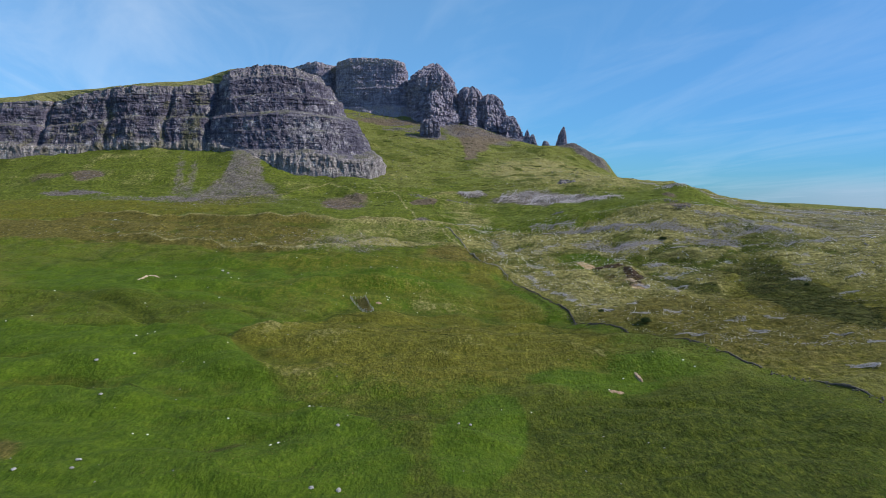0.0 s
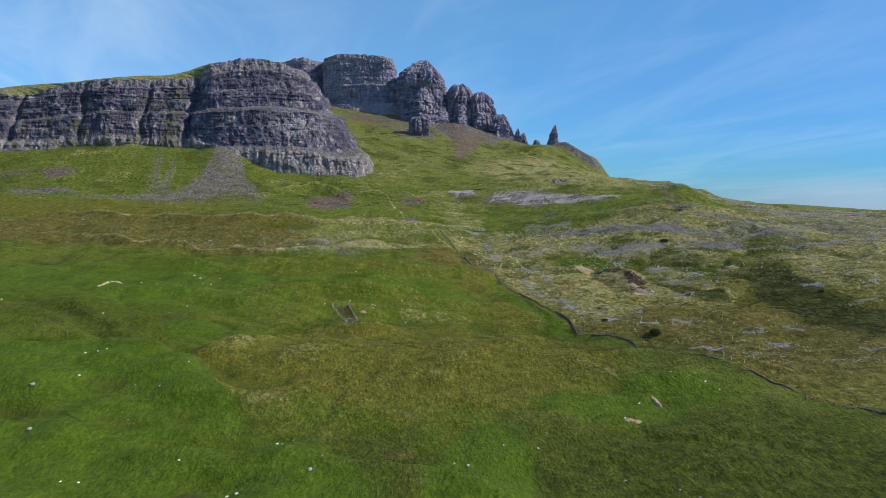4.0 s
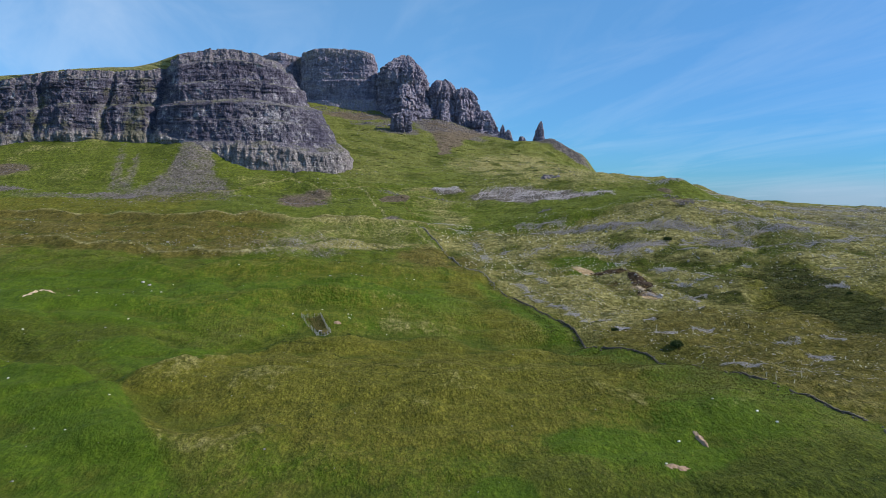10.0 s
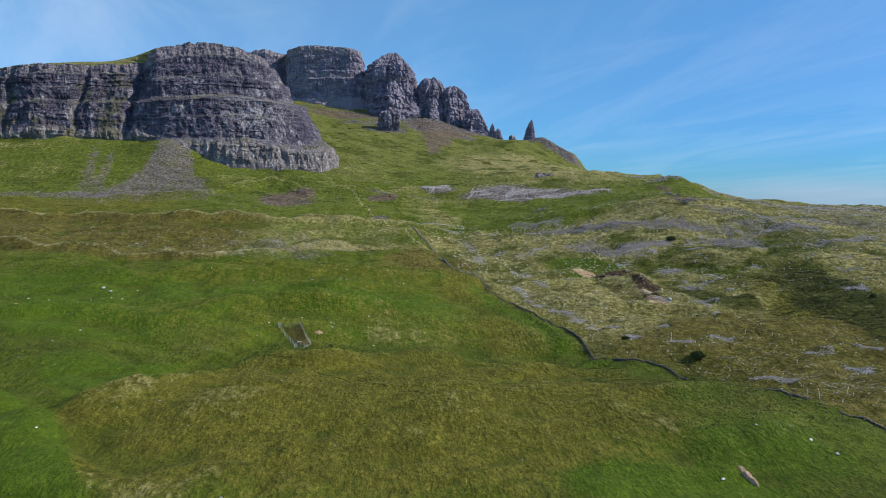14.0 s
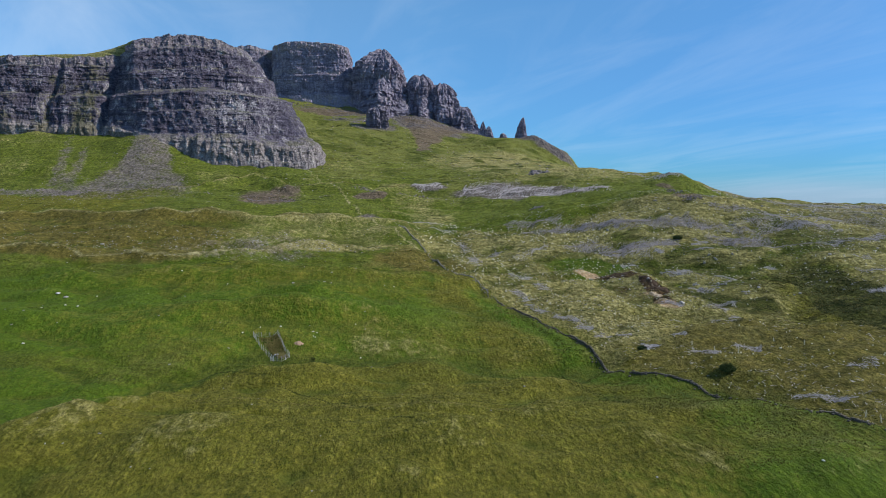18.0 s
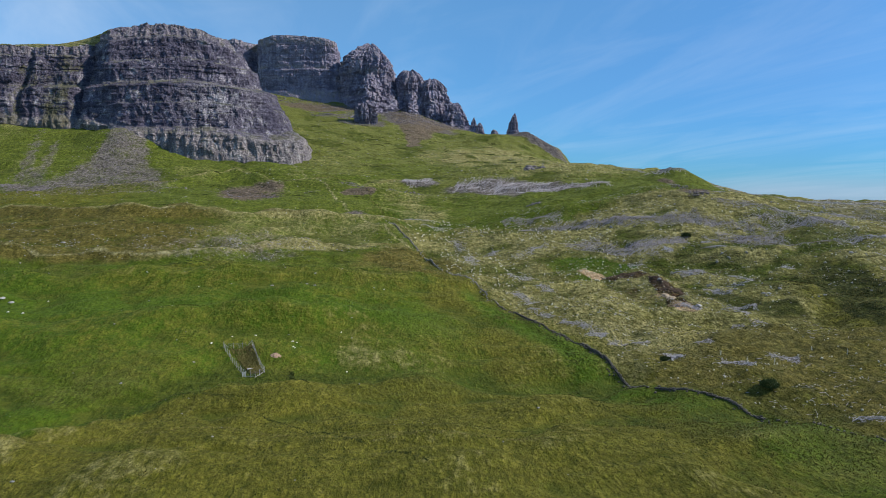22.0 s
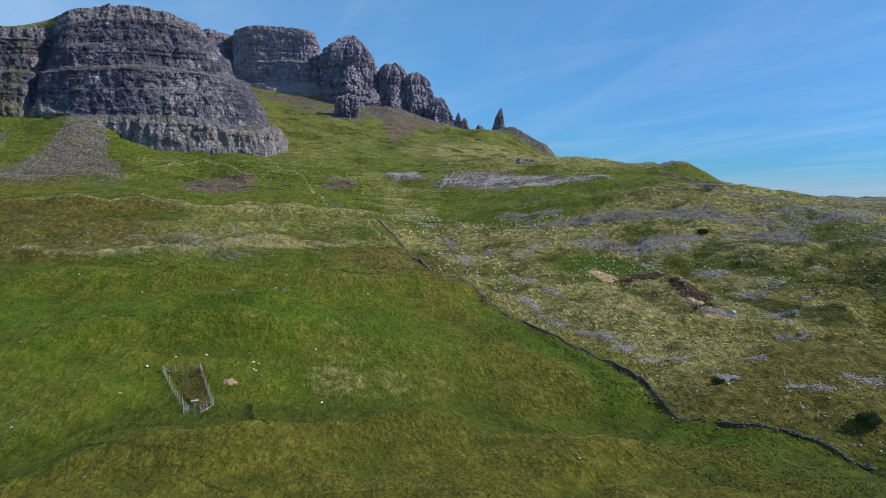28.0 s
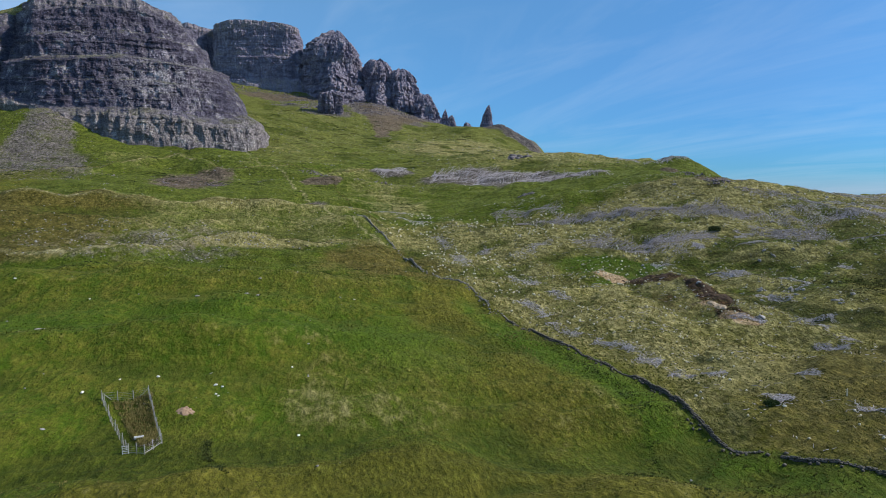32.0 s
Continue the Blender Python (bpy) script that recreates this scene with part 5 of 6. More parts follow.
SCREE = plain_material("scree_rock", (0.104, 0.089, 0.093), (0.262, 0.231, 0.238), 1.2, 0.9, 0.6, 0.15)
def sown(x, y, size, seed, cut):
    """Keep the places where patchy noise is high."""
    m = fbm(x / size, y / size, octaves=3, seed=seed) + 0.25 * rng.standard_normal(len(x)) > cut
    return x[m], y[m]


stone_field("scree", "dark grey scree lying on green slopes", *sown(*gather((1500, -300, 642, 70, 12), (900, -406, 655, 36, 11), (350, -430, 717, 24, 14)), 16, 55, -0.03), 0.35, 1.8, SCREE, 0.12)
for n, fan in zip((4600, 260, 220), FANS):
    t, across = rng.random(n) ** 0.75 * 1.15, rng.normal(0, 0.62, n).clip(-1.6, 1.6)
    (ax, ay), (bx, by), w0, w1 = fan
    stone_field("scree", "fan of dark grey scree below a cliff gully", *sown(ax + (bx - ax) * t + across * (w0 + (w1 - w0) * t**1.4), ay + (by - ay) * t, 12, 55, -0.12), 0.35, 1.7, SCREE, 0.12)
stone_field("scree", "pale grey rubble among moorland grass", *sown(*gather((1400, -85, 458, 48, 34, 20), (1100, -160, 456, 90, 30), (500, -50, 470, 50, 9, 5), (90, -160, 450, 8, 4), (400, -230, 470, 70, 30), (120, -278, 500, 6, 4)), 9, 56, 0.05), 0.25, 1.1, BOULDER, 0.15)
stone_field("scree", "grey rubble below the rock towers", *gather((900, 55, 1340, 55, 70), (700, -40, 1400, 60, 40), (700, 290, 1205, 14, 55, 30), (350, 240, 1300, 40, 30), (900, -170, 1440, 90, 24), (900, 60, 1400, 110, 30)), 0.8, 2.8, SCREE)
stone_field("scree", "dark broken outcrop rocks on the hillside", *gather((160, 156, 766, 11, 6), (90, 210, 520, 9, 5), (60, 207, 540, 6, 4), (170, -100, 600, 24, 9), (90, -25, 663, 12, 4), (90, 20, 677, 12, 4), (60, 112, 576, 6, 3)), 0.5, 2.2, SCREE)
nx, ny = rng.uniform(-330, 40, 2600), rng.uniform(400, 640, 2600)
keep = (vnoise(nx / 30, ny / 18, seed=52) > 0.05) & (nx < wall_x(ny) - 6)
stone_field("field_stones", "scattered grey stones in rough moor grass", nx[keep], ny[keep], 0.2, 0.95, BOULDER, 0.1)
nx, ny = rng.uniform(-190, 60, 260), rng.uniform(110, 400, 260)
stone_field("field_stones", "small grey stones in green pasture", nx, ny, 0.2, 0.75, BOULDER, 0.1)
nx, ny = rng.uniform(-150, 330, 3500), rng.uniform(640, 1330, 3500)
stone_field("field_stones", "scattered stones on the upper slopes", nx, ny, 0.4, 1.9, BOULDER, 0.1)
nx, ny = rng.uniform(120, 560, 3000), rng.uniform(380, 720, 3000)
keep = (nx > 280) | (ny < 525)
nx, ny = nx[keep], ny[keep]
stone_field("field_stones", "grey stones on the rocky moor ridge", nx, ny, 0.4, 2.4, BOULDER, 0.1)


def boulder_mesh(seed, sub=2, rough=0.22):
    bm = bmesh.new()
    bmesh.ops.create_icosphere(bm, subdivisions=sub, radius=0.5)
    for v in bm.verts:
        n = noise.noise(v.co * 2.2 + Vector((seed, 0, 0))) + 0.5 * noise.noise(v.co * 5 + Vector((0, seed, 0)))
        v.co *= 1 + rough * 2 * n
        v.co.z = max(v.co.z * 0.8, -0.18)
    me = bpy.data.meshes.new("boulder")
    bm.to_mesh(me)
    bm.free()
    return me


PALE_AT = [(-122, 231), (-117, 230), (-115, 232), (-85, 206), (-84, 155), (-80, 155), (-61, 163), (-47, 170), (-40, 171), (-39, 168), (-45, 149), (-43, 149.5), (4, 161), (18, 176), (27, 175),
           (64, 205), (56, 194), (79, 218), (88, 212), (90, 206.5), (-184, 261), (-194, 292), (-148, 290), (-118, 308), (-105, 242), (-113, 212)]
PALE_MORE = [(-134, 347), (-125, 346), (-121, 347), (-148, 342), (-156, 342), (-123, 366), (-32, 333), (-30.6, 332.6), (-31.4, 330), (-30.8, 329.4), (-44, 335), (-51, 333.5), (-56, 328), (-14, 319),
             (-96, 386), (-75, 381), (-17, 342), (-2, 391), (113, 361), (117, 341), (90, 338), (87, 313), (-82, 221), (-187, 249)]
GREY_AT = [(-29, 158, 1.4), (-29, 125, 1.3), (-23, 125, 1.6), (-85, 133, 1.5), (-84, 129, 1.2), (-95, 126, 1.2), (-104, 175, 1.4), (-121, 202, 1.7), (-77, 357, 2.6), (-75.6, 356, 1.8), (-136, 362, 2.2), (-132, 360, 2.0),
           (-60, 366, 1.5), (-47, 383, 1.4), (-31, 395, 1.2), (-30, 382, 1.3), (-33, 382, 1.6), (-24, 361, 1.2), (-278, 501, 2.8), (-160, 452, 2.4), (8, 166, 1.1)]
pale_mesh = [boulder_mesh(3.1 * i) for i in range(5)]
for me in pale_mesh:
    me.materials.append(PALE)
grey_mesh = [boulder_mesh(40 + 2.7 * i) for i in range(5)]
for me in grey_mesh:
    me.materials.append(BOULDER)
for i, (x, y) in enumerate(PALE_AT + PALE_MORE):
    ob = new("pale_boulder", pale_mesh[i % 5])
    k = rng.uniform(0.45, 0.8)
    ob.matrix_world = pose(x, y, land_at(x, y) + 0.12, 0, 0, rng.uniform(0, 360)) @ Matrix.Diagonal((k * 1.15, k * 0.9, k * 0.85, 1))
    tagged(ob, "pale whitish boulder lying in grass", "boulder", "pale boulders in the pasture")
for i, (x, y, k) in enumerate(GREY_AT):
    ob = new("grey_boulder", grey_mesh[i % 5])
    ob.matrix_world = pose(x, y, land_at(x, y) + 0.15, 0, 0, rng.uniform(0, 360)) @ Matrix.Diagonal((k * 0.95, k * 0.8, k * 0.55, 1))
    tagged(ob, "grey weathered boulder half sunk in grass", "boulder", "grey boulders in the pasture")


# ---- the fenced plot ----
def rod(a, b, r, n=6, r2=None):
    """A pole from a to b."""
    a, b = Vector(a), Vector(b)
    bm = bmesh.new()
    bmesh.ops.create_cone(bm, cap_ends=True, segments=n, radius1=r, radius2=r2 if r2 is not None else r, depth=(b - a).length)
    m = Matrix.Translation((a + b) / 2) @ (b - a).to_track_quat("Z", "Y").to_matrix().to_4x4()
    bmesh.ops.transform(bm, matrix=m, verts=bm.verts)
    me = bpy.data.meshes.new("rod")
    bm.to_mesh(me)
    bm.free()
    return me


def bar(sx, sy, sz, bevel=0.01):
    bm = bmesh.new()
    bmesh.ops.create_cube(bm, size=1)
    bmesh.ops.scale(bm, vec=(sx, sy, sz), verts=bm.verts)
    bmesh.ops.bevel(bm, geom=list(bm.edges), offset=bevel, segments=1, affect="EDGES")
    me = bpy.data.meshes.new("bar")
    bm.to_mesh(me)
    bm.free()
    return me


def made(me, material):
    me.materials.append(material)
    return me


def build_plot():
    plot = tagged(new("fenced_plot"), "small fenced plot with leaning wooden posts and a gate", "fence")
    corners = [(-42.0, 311), (-51.8, 326.2), (-43.6, 327.4), (-37.4, 313.8), (-39.4, 310.9)]
    for i in range(5):
        (x0, y0), (x1, y1) = corners[i], corners[(i + 1) % 5]
        run = math.hypot(x1 - x0, y1 - y0)
        n = max(2, round(run / (1.55 if run > 10 else 2.4)))
        tops = []
        for j in range(n):
            t = j / n
            x, y = x0 + (x1 - x0) * t, y0 + (y1 - y0) * t
            z = land_at(x, y)
            tip = (x + rng.normal(0, 0.08), y + rng.normal(0, 0.08), z + rng.uniform(1.8, 2.1))
            part("post", made(rod((x, y, z - 0.4), tip, 0.085, 7, 0.075), WOOD), plot)
            tops.append((x, y, z))
        tops.append((x1, y1, land_at(x1, y1)))
        for h in (0.25, 0.6, 0.95, 1.3, 1.6):
            for a, b in zip(tops[:-1], tops[1:]):
                part("wire", made(rod((a[0], a[1], a[2] + h), (b[0], b[1], b[2] + h), 0.014, 4), STEEL), plot)
        if i in (3, 4):
            for h in (0.22,):
                a, b = tops[0], tops[-1]
                part("rail", made(rod((a[0], a[1], a[2] + h), (b[0], b[1], b[2] + h), 0.065, 6), WOOD), plot)
        if run > 10:
            a, b = tops[-2], tops[-1]
            part("strut", made(rod((a[0], a[1], a[2] + 0.2), (b[0], b[1], b[2] + 1.5), 0.06, 6), WOOD), plot)
    for cx, cy, dx, dy in ((-51.8, 326.2, 1.6, 0.3), (-51.8, 326.2, 0.9, -1.5), (-43.6, 327.4, -1.7, -0.3), (-43.6, 327.4, 0.6, -1.5)):
        part("brace", made(rod((cx, cy, land_at(cx, cy) + 1.5), (cx + dx, cy + dy, land_at(cx + dx, cy + dy) + 0.1), 0.06, 6), WOOD), plot)
    gx, gy = -42.5, 310.8
    gz = land_at(gx, gy)
    gate = new("gate")
    gate.parent = plot
    gate.location = (gx, gy, gz)
    gate.rotation_euler = (0, 0, radians(6))
    for k, h in enumerate((0.2, 0.5, 0.8, 1.1, 1.4)):
        ob = part("gate_bar", made(bar(0.86, 0.05, 0.11), PAINT), gate)
        ob.location = (0, 0, h)
    for x in (-0.46, 0.46):
        ob = part("gate_stile", made(bar(0.10, 0.07, 1.65), PAINT), gate)
        ob.location = (x, 0.004, 0.82)
    return plot


STEEL = plain_material("dull_wire", (0.30, 0.30, 0.31), (0.45, 0.45, 0.46), 6, 0.5, 0.1, 0.01, 0.8)
build_plot()


def build_trough(x, y):
    """A low white trough with a hollow top."""
    t = tagged(new("water_trough"), "white painted trough inside the fenced plot", "trough")
    t.location = (x, y, land_at(x, y))
    t.rotation_euler = (0, 0, radians(8))
    for name, size, at in (("base", (1.5, 0.8, 0.10), (0, 0, 0.12)), ("side", (1.5, 0.07, 0.3), (0, -0.38, 0.28)), ("side", (1.5, 0.07, 0.3), (0, 0.38, 0.28)),
                           ("end", (0.07, 0.68, 0.3), (-0.7, 0, 0.28)), ("end", (0.07, 0.68, 0.3), (0.7, 0, 0.28)), ("lid", (1.56, 0.86, 0.05), (0, 0, 0.46))):
        ob = part(name, made(bar(*size), PAINT), t)
        ob.location = at
    return t


build_trough(-41.9, 315.8)


# ---- earth banks ----
def earth_bank(name, label, x, y, rx, ry, high, turn, seed, material):
    """A low bare hump, steep on one side, with a ragged rim."""
    n, rows = 48, 14
    a = np.linspace(0, 2 * np.pi, n, endpoint=False)
    rim = 1 + 0.55 * fbm(np.cos(a) * 2.5 + seed, np.sin(a) * 2.5, octaves=4, seed=seed)
    pts = []
    for t in np.linspace(1, 0.0, rows):
        u, v = np.cos(a) * rx * t * rim, np.sin(a) * ry * t * rim
        c, s = math.cos(radians(turn)), math.sin(radians(turn))
        px, py = x + u * c - v * s, y + u * s + v * c
        h = high * (1 - t**3) * (0.55 + 0.9 * fbm(px / 1.6, py / 1.6, octaves=4, seed=seed + 1)) - 0.2
        pts.append(np.stack([px, py, land(px, py) + h], -1))
    return tagged(new(name, grid_mesh(name, np.array(pts), material, closed=True)), label, "earth bank")


PEAT = plain_material("dark_peat", (0.028, 0.017, 0.010), (0.085, 0.050, 0.028), 0.9, 0.95, 0.8, 0.3)
CLAY = plain_material("brown_clay", (0.27, 0.175, 0.11), (0.44, 0.31, 0.21), 1.6, 0.95, 0.7, 0.15)
SAND = plain_material("pale_clay", (0.34, 0.24, 0.15), (0.58, 0.47, 0.33), 0.8, 0.95, 0.6, 0.2)
earth_bank("earth_mound", "bare pale brown earth mound in grass", -35.4, 322.5, 1.9, 1.1, 0.8, 10, 3, CLAY)
# darker lump stands in for shade on the mound's front underside
earth_bank("earth_mound", "darker earth lump for the shaded underside of the mound", -35.5, 322.0, 0.9, 0.5, 0.75, 10, 5, EARTH)
earth_bank("peat_bank", "brown peat edge along the top of the hollow", 120, 431, 11, 3.2, 0.6, -32, 19, PEAT)
earth_bank("peat_bank", "eroded dark peat bank on the slope", 133, 410, 3.6, 12, 0.9, 8, 8, PEAT)
earth_bank("peat_bank", "slumped pale clay below dark peat", 129, 397, 2.4, 5.5, 0.8, 14, 12, SAND)
earth_bank("peat_bank", "crumbling reddish clay at the bank foot", 126.5, 386, 1.8, 4.5, 1.3, 22, 14, EARTH)
earth_bank("peat_bank", "pale clay scar at the top of the peat bank", 107, 441, 4.6, 1.6, 0.7, -20, 17, SAND)
earth_bank("earth_scar", "orange brown bare earth scrape in grass", 58.5, 193, 3.2, 1.2, 0.6, -5, 21, CLAY)
earth_bank("earth_scar", "upright brown earth scar in grass", 69.5, 205, 1.0, 3.2, 1.0, 10, 25, CLAY)
earth_bank("earth_scar", "pale sandy erosion scar along a bank", -158, 330, 8.0, 1.2, 0.9, 4, 28, SAND)
earth_bank("earth_scar", "pale sandy erosion scar along a bank", -165, 323, 1.0, 6.0, 0.7, -15, 33, SAND)


# ---- bushes ----
def build_bush(x, y, wide, high, seed, label):
    bush = tagged(new("bush"), label, "bush")
    z = land_at(x, y)
    bush.location = (x, y, z)
    r = random.Random(seed)
    for i in range(6):
        a = r.uniform(0, 6.28)
        part("stem", made(rod((0, 0, -0.2), (math.cos(a) * wide * 0.45, math.sin(a) * wide * 0.35, high * 0.7), 0.07, 5, 0.02), STUMP), bush)
    n = 1500
    a, c = rng.uniform(0, 2 * np.pi, n), rng.uniform(-0.25, 1, n)
    rad = (0.55 + 0.5 * rng.random(n) ** 0.6) * (1 + 0.25 * vnoise(np.cos(a) * 2, np.sin(a) * 2, c * 2, seed=seed))
    s = np.sqrt(np.maximum(1 - np.maximum(c, 0) ** 2, 0.05))
    P = np.stack([np.cos(a) * s * rad * wide * 0.5, np.sin(a) * s * rad * wide * 0.42, (0.25 + 0.7 * np.maximum(c, -0.1) * rad) * high], -1)
    part("crown", joined("crown", TUFTS, TUFT_F, P, np.full((n, 3), 0.36) * rng.uniform(0.6, 1.3, (n, 1)), turns(n, 0.9), LEAF), bush)
    return bush


build_bush(99, 284, 4.6, 2.1, 5, "dense dark green gorse bush beside the wall")
build_bush(176, 471, 5.5, 2.6, 9, "dark dense shrub beside grey brash")
build_bush(85.5, 315, 3.0, 1.2, 12, "low dark scrub against a grey rock")
build_bush(219, 352, 2.4, 1.2, 17, "small dark shrub in heather")


# ---- grass ----
def tussocks(name, label, n, x0, x1, y0, y1, low, high, material, seed, cut=0.0):
    x, y = rng.uniform(x0, x1, n), rng.uniform(y0, y1, n)
    m = fbm(x / 14, y / 10, octaves=3, seed=seed) + 0.35 * rng.standard_normal(n) > cut
    x, y = x[m], y[m]
    k = len(x)
    size = rng.uniform(low, high, k)[:, None] * np.array([0.9, 0.9, 0.8])
    me = joined(name, TUFTS, TUFT_F, on_land(x, y, -0.05), size, turns(k, 0.12), material)
    return tagged(new(name, me), label, "grass", kind="stuff")


TUFT_GREEN = plain_material("tussock_green", (0.074, 0.110, 0.010), (0.118, 0.150, 0.020), 0.25, 0.9, 0.0, 0.01)
TUFT_STRAW = plain_material("tussock_straw", (0.19, 0.165, 0.045), (0.33, 0.28, 0.10), 0.25, 0.9, 0.0, 0.01)
TUFT_OLIVE = plain_material("tussock_olive", (0.108, 0.108, 0.018), (0.155, 0.142, 0.032), 0.25, 0.9, 0.0, 0.01)
TUFT_RUSH = plain_material("rush_green", (0.036, 0.056, 0.010), (0.075, 0.092, 0.020), 0.25, 0.9, 0.0, 0.01)
TUFT_DARK = plain_material("rush_dark", (0.022, 0.036, 0.008), (0.050, 0.066, 0.014), 0.25, 0.9, 0.0, 0.01)
tussocks("grass_tussocks", "coarse green tussock grass", 64000, -170, 130, 110, 330, 0.16, 0.42, TUFT_GREEN, 61)
tussocks("grass_tussocks", "olive dry tussock grass", 36000, -110, 110, 215, 330, 0.15, 0.36, TUFT_OLIVE, 67, 0.05)
tussocks("grass_tussocks", "dry straw tufts standing in rough pasture", 16000, -70, 120, 105, 300, 0.15, 0.45, TUFT_STRAW, 68, 0.25)
tussocks("grass_tussocks", "dark green rush tufts in rough pasture", 22000, -70, 125, 105, 290, 0.2, 0.5, TUFT_RUSH, 69, 0.30)
tussocks("grass_tussocks", "dark rushes in damp hollows", 16000, -170, 130, 110, 400, 0.15, 0.34, TUFT_DARK, 71, 0.62)
tussocks("grass_tussocks", "coarse green tussock grass", 42000, -220, 100, 330, 560, 0.3, 0.8, TUFT_GREEN, 73)
tussocks("grass_tussocks", "straw coloured dry grass on felled ground", 56000, 40, 340, 350, 540, 0.35, 0.8, TUFT_STRAW, 79)
tussocks("grass_tussocks", "olive rough grass on felled ground", 40000, 60, 260, 220, 370, 0.25, 0.6, TUFT_OLIVE, 80)
tussocks("grass_tussocks", "dark heather and rush on felled ground", 22000, 60, 340, 330, 540, 0.3, 0.7, TUFT_DARK, 83, 0.40)
tussocks("heather", "dark green heather and grass clumps", 22000, 180, 232, 262, 415, 0.3, 0.7, TUFT_DARK, 84, 0.12)
tussocks("heather", "olive grass between heather clumps", 14000, 176, 236, 258, 418, 0.3, 0.7, TUFT_OLIVE, 85, 0.05)
def plot_growth(label, n, material, seed, cut, low, high):
    """Ungrazed growth kept inside the fence."""
    u, v = rng.random(n), rng.random(n)
    x = -41.2 + 3.0 * u + v * (-8.8 + 4.6 * u - 1.0 * u) + 0.3
    y = 313.0 + 0.8 * u + v * (13.0 + 1.0 * u)
    m = fbm(x / 2.5, y / 3.5, octaves=3, seed=seed) + 0.2 * rng.standard_normal(n) > cut
    x, y = x[m], y[m]
    k = len(x)
    me = joined("plot_grass", TUFTS, TUFT_F, on_land(x, y, -0.05), rng.uniform(low, high, (k, 1)) * np.array([0.8, 0.8, 0.9]), turns(k, 0.2), material)
    return tagged(new("plot_grass", me), label, "grass", kind="stuff")


plot_growth("long straw grass ungrazed inside the fenced plot", 2600, TUFT_STRAW, 91, -0.12, 0.4, 0.85)
plot_growth("long green grass ungrazed inside the fenced plot", 1000, TUFT_GREEN, 92, 0.0, 0.3, 0.7)
plot_growth("dark rank weeds inside the fenced plot", 300, TUFT_DARK, 93, 0.15, 0.35, 0.8)


def turf_scars(label, n, x0, x1, y0, y1, seed):
    """Dark overhanging turf lips: short lines of rush along the slope."""
    xs, ys = [], []
    r = np.random.default_rng(seed)
    for i in range(n):
        cx, cy = r.uniform(x0, x1), r.uniform(y0, y1)
        long = r.uniform(1.5, 6.5) * (0.6 + cy / 900)
        t = np.linspace(-1, 1, int(long * 5))
        xs.append(cx + t * long + r.normal(0, 0.2, len(t)))
        ys.append(cy + r.uniform(-0.4, 0.4) * t * long - r.uniform(0.1, 0.5) * long * t * t + r.normal(0, 0.25, len(t)))
    x, y = np.concatenate(xs), np.concatenate(ys)
    k = len(x)
    me = joined("turf_scars", TUFTS, TUFT_F, on_land(x, y, -0.05), r.uniform(0.4, 0.75, (k, 1)) * (0.5 + y[:, None] / 900) * np.array([1.3, 1.3, 0.7]), turns(k, 0.2), TUFT_DARK)
    return tagged(new("turf_scars", me), label, "grass", kind="stuff")


turf_scars("dark broken turf edges on the upper slopes", 120, -110, 260, 720, 1250, 5)
turf_scars("dark broken turf edges on the moor", 70, -320, 40, 400, 660, 6)


def rush_line(label, points, wide, low, high, material, dense=7):
    """A narrow run of growth along a ditch or a track."""
    p = np.array(points, float)
    d = np.r_[0, np.cumsum(np.linalg.norm(np.diff(p, axis=0), axis=1))]
    u = rng.uniform(0, d[-1], int(d[-1] * dense))
    at = weights(d, u) @ p
    bend = vnoise(u / 5, 0 * u, seed=12) * 0.8
    x, y = at[:, 0] + rng.normal(0, wide, len(u)), at[:, 1] + bend + rng.normal(0, wide, len(u))
    k = len(x)
    me = joined("ditch_growth", TUFTS, TUFT_F, on_land(x, y, -0.05), rng.uniform(low, high, (k, 1)) * np.array([1.1, 1.1, 0.6]), turns(k, 0.2), material)
    return tagged(new("ditch_growth", me), label, "grass", kind="stuff")


rush_line("dark growth along a narrow ditch", [(-62, 289), (-44, 286), (-30, 276), (-17, 267), (-7, 258), (6, 246)], 0.30, 0.2, 0.42, TUFT_RUSH, 12)
rush_line("dark growth along a narrow ditch", [(-14, 271), (2, 270), (20, 267), (42, 270)], 0.3, 0.15, 0.35, TUFT_RUSH, 9)
rush_line("dark growth along a small stream", [(-30, 316), (-29, 311), (-26, 300), (-23, 295)], 0.38, 0.3, 0.6, TUFT_RUSH, 16)
rush_line("dark growth along a narrow ditch", [(60, 262), (52, 296), (60, 330), (52, 372)], 1.2, 0.3, 0.6, TUFT_RUSH, 8)
rush_line("straw grass along a sheep track", [(-72, 256), (-60, 264), (-40, 268), (-10, 262), (30, 256)], 0.5, 0.2, 0.4, TUFT_STRAW, 8)
rush_line("straw grass along a hill path", [(-17, 678), (-7, 614), (5, 555), (14, 520)], 0.5, 0.4, 0.8, TUFT_STRAW, 5)
rush_line("straw grass along a bench edge", [(-219, 513), (-170, 506), (-133, 515), (-89, 522), (-21, 542)], 0.6, 0.4, 0.9, TUFT_STRAW, 7)
rush_line("straw grass along a bench edge", [(-170, 428), (-122, 426), (-85, 435), (-60, 466), (-19, 479), (7, 483)], 0.6, 0.3, 0.7, TUFT_STRAW, 7)
rush_line("dark growth along a narrow ditch", [(-108, 190), (-102, 186), (-81, 170), (-66, 159)], 0.35, 0.15, 0.35, TUFT_RUSH, 9)
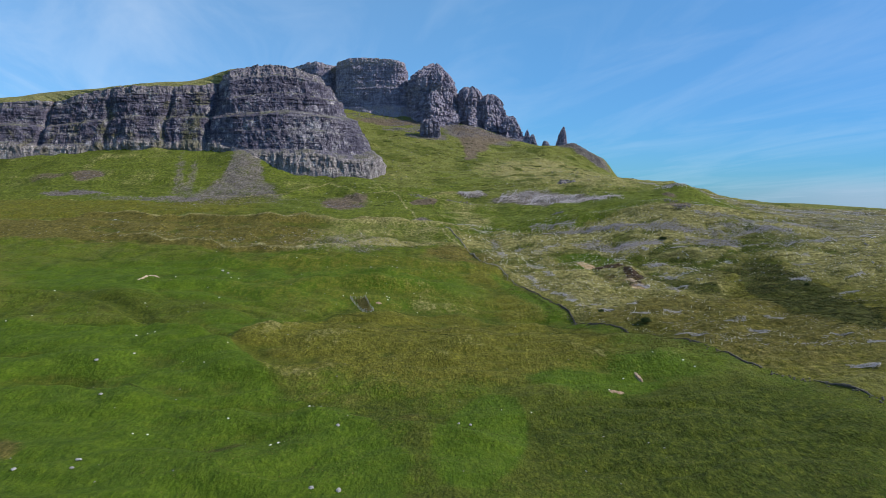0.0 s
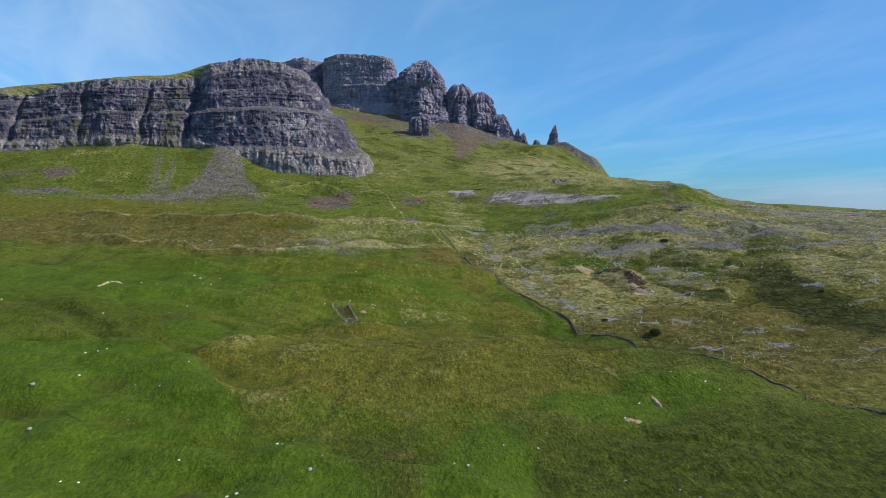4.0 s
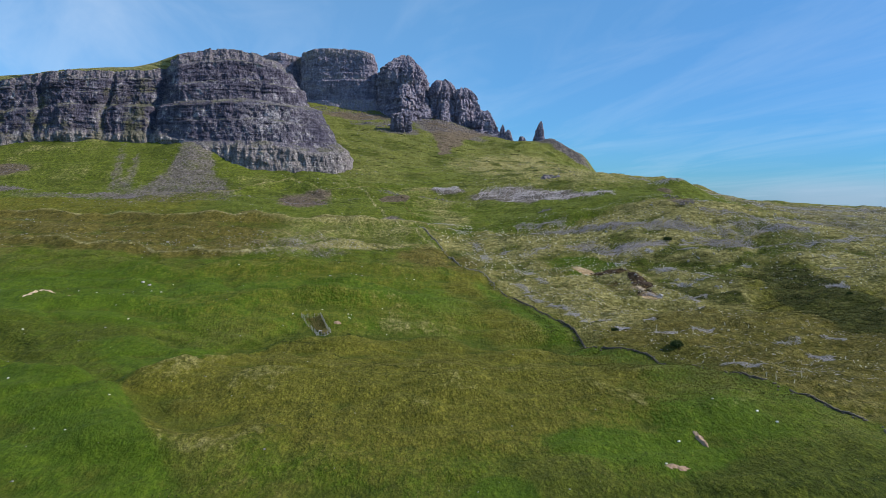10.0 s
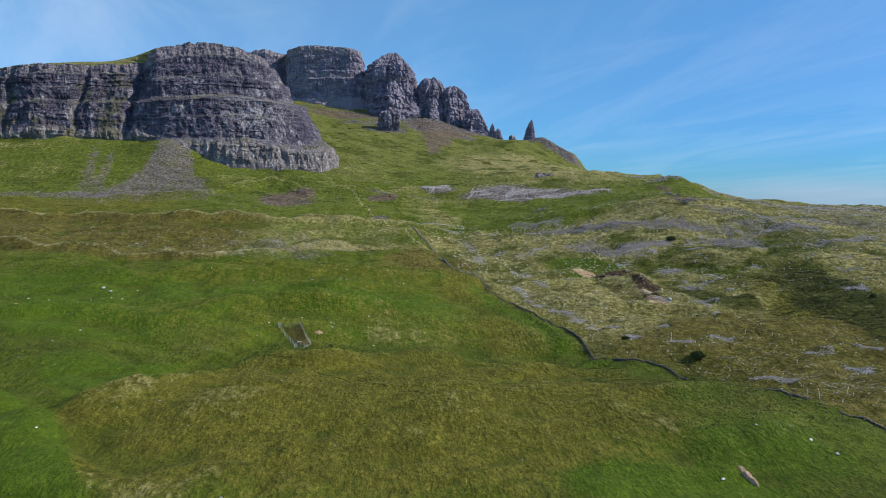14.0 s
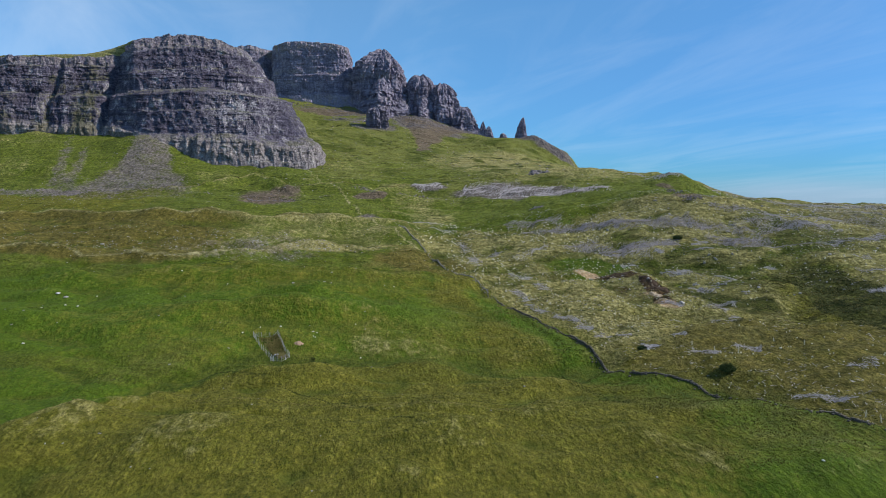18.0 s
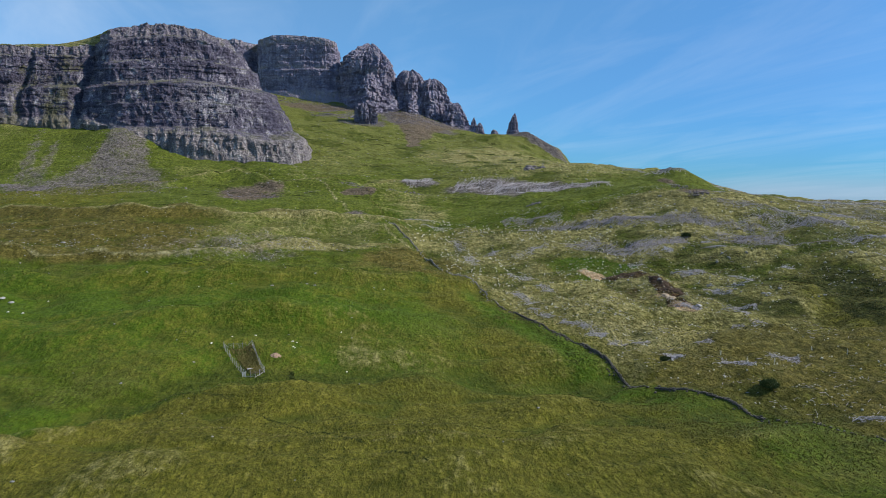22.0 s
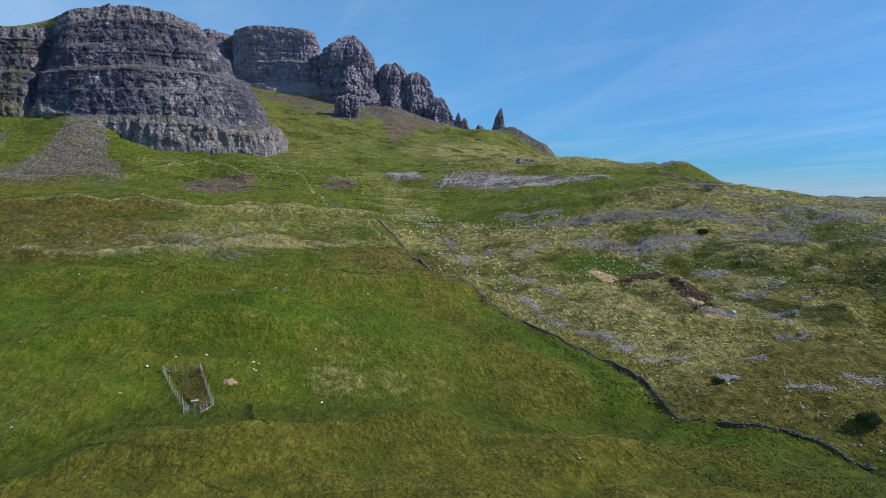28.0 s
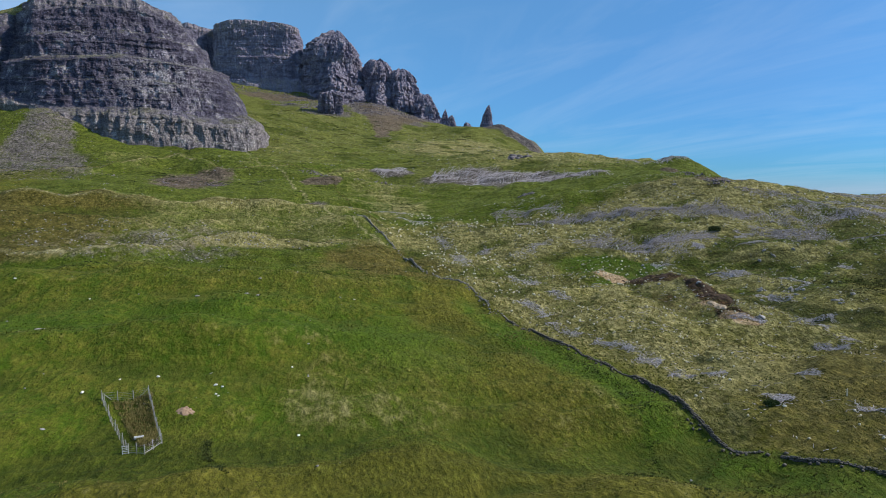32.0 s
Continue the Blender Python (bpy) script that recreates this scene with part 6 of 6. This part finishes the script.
for x, y, r in ((-49, 185, 5), (-62, 150, 3), (-51, 157, 3), (-42, 156, 3), (-20, 184, 4), (-8, 167, 5), (62, 322, 4), (48, 300, 3)):
    rush_line("dark rush clumps in damp ground", [(x - r, y), (x, y + 1), (x + r, y - 1)], r * 0.32, 0.2, 0.5, TUFT_DARK, 14)


# ---- pale snags left standing on the felled ground ----
def build_snag(x, y, high, seed):
    r = random.Random(seed)
    z = land_at(x, y)
    snag = tagged(new("tree_snag"), "bleached broken stem standing on felled ground", "dead tree", "standing snags")
    snag.location = (x, y, z)
    tip = Vector((r.uniform(-0.3, 0.3), r.uniform(-0.3, 0.3), high))
    part("trunk", made(rod((0, 0, -0.3), tip, 0.16, 7, 0.07), STUMP), snag)
    for i in range(4):
        a, k = r.uniform(0, 6.28), r.uniform(0.35, 0.9)
        part("branch_stub", made(rod(tip * k, tip * k + Vector((math.cos(a) * 0.5, math.sin(a) * 0.5, 0.2)), 0.05, 5, 0.02), STUMP), snag)
    return snag


for i, (x, y) in enumerate(((110, 244), (111.5, 241), (112.5, 234), (121, 243), (116, 306), (126, 309), (104, 315), (109, 309), (133, 312), (140, 306), (150, 350), (168, 425))):
    build_snag(x, y, 1.6 + 0.5 * math.sin(i * 2.1), i)
rush_line("straw grass along a turf rim", [(-230, 641), (-183, 642), (-162, 669), (-137, 701), (-116, 691), (-91, 662), (-49, 673), (27, 712)], 0.6, 0.4, 0.8, TUFT_STRAW, 5)
turf_scars("dark broken turf under the rim", 40, -180, 20, 590, 690, 15)
stone_field("outcrop", "dark broken outcrop standing out of the slope", *oval(70, 150, 720, 11, 13), 2.4, 6.4, SCREE, 0.1, 1.1)
stone_field("outcrop", "dark broken outcrop standing out of the slope", *oval(60, 112, 576, 5, 3), 0.8, 2.0, SCREE, 0.1, 1.2)
stone_field("outcrop", "dark broken outcrop on the ridge", *oval(90, 248, 640, 8, 4), 0.8, 2.4, SCREE, 0.1, 1.2)
stone_field("scree", "broken brown grey rubble apron under the towers", *sown(*gather((3000, 62, 1330, 30, 80, -22), (2600, 105, 1370, 70, 34), (2400, -75, 1340, 70, 30), (1500, -36, 1245, 48, 30), (1600, 170, 1390, 55, 30)), 20, 57, -0.02), 0.6, 2.6, SCREE, 0.1)
stone_field("outcrop", "low ledges of broken rock below the far cliff", *gather((130, -86, 1330, 22, 3, 4), (120, -98, 1372, 26, 3, -4), (90, -70, 1300, 10, 3, 10), (80, -110, 1410, 24, 3, 2)), 1.5, 4.5, SCREE, 0.2, 1.3)
stone_field("outcrop", "small bare scars of brown rock under the rim", *gather((90, -22, 664, 8, 3), (60, 8, 682, 5, 2), (90, 27, 668, 9, 3), (420, -104, 612, 26, 16), (60, -60, 640, 8, 3)), 0.4, 1.5, SCREE, 0.25)
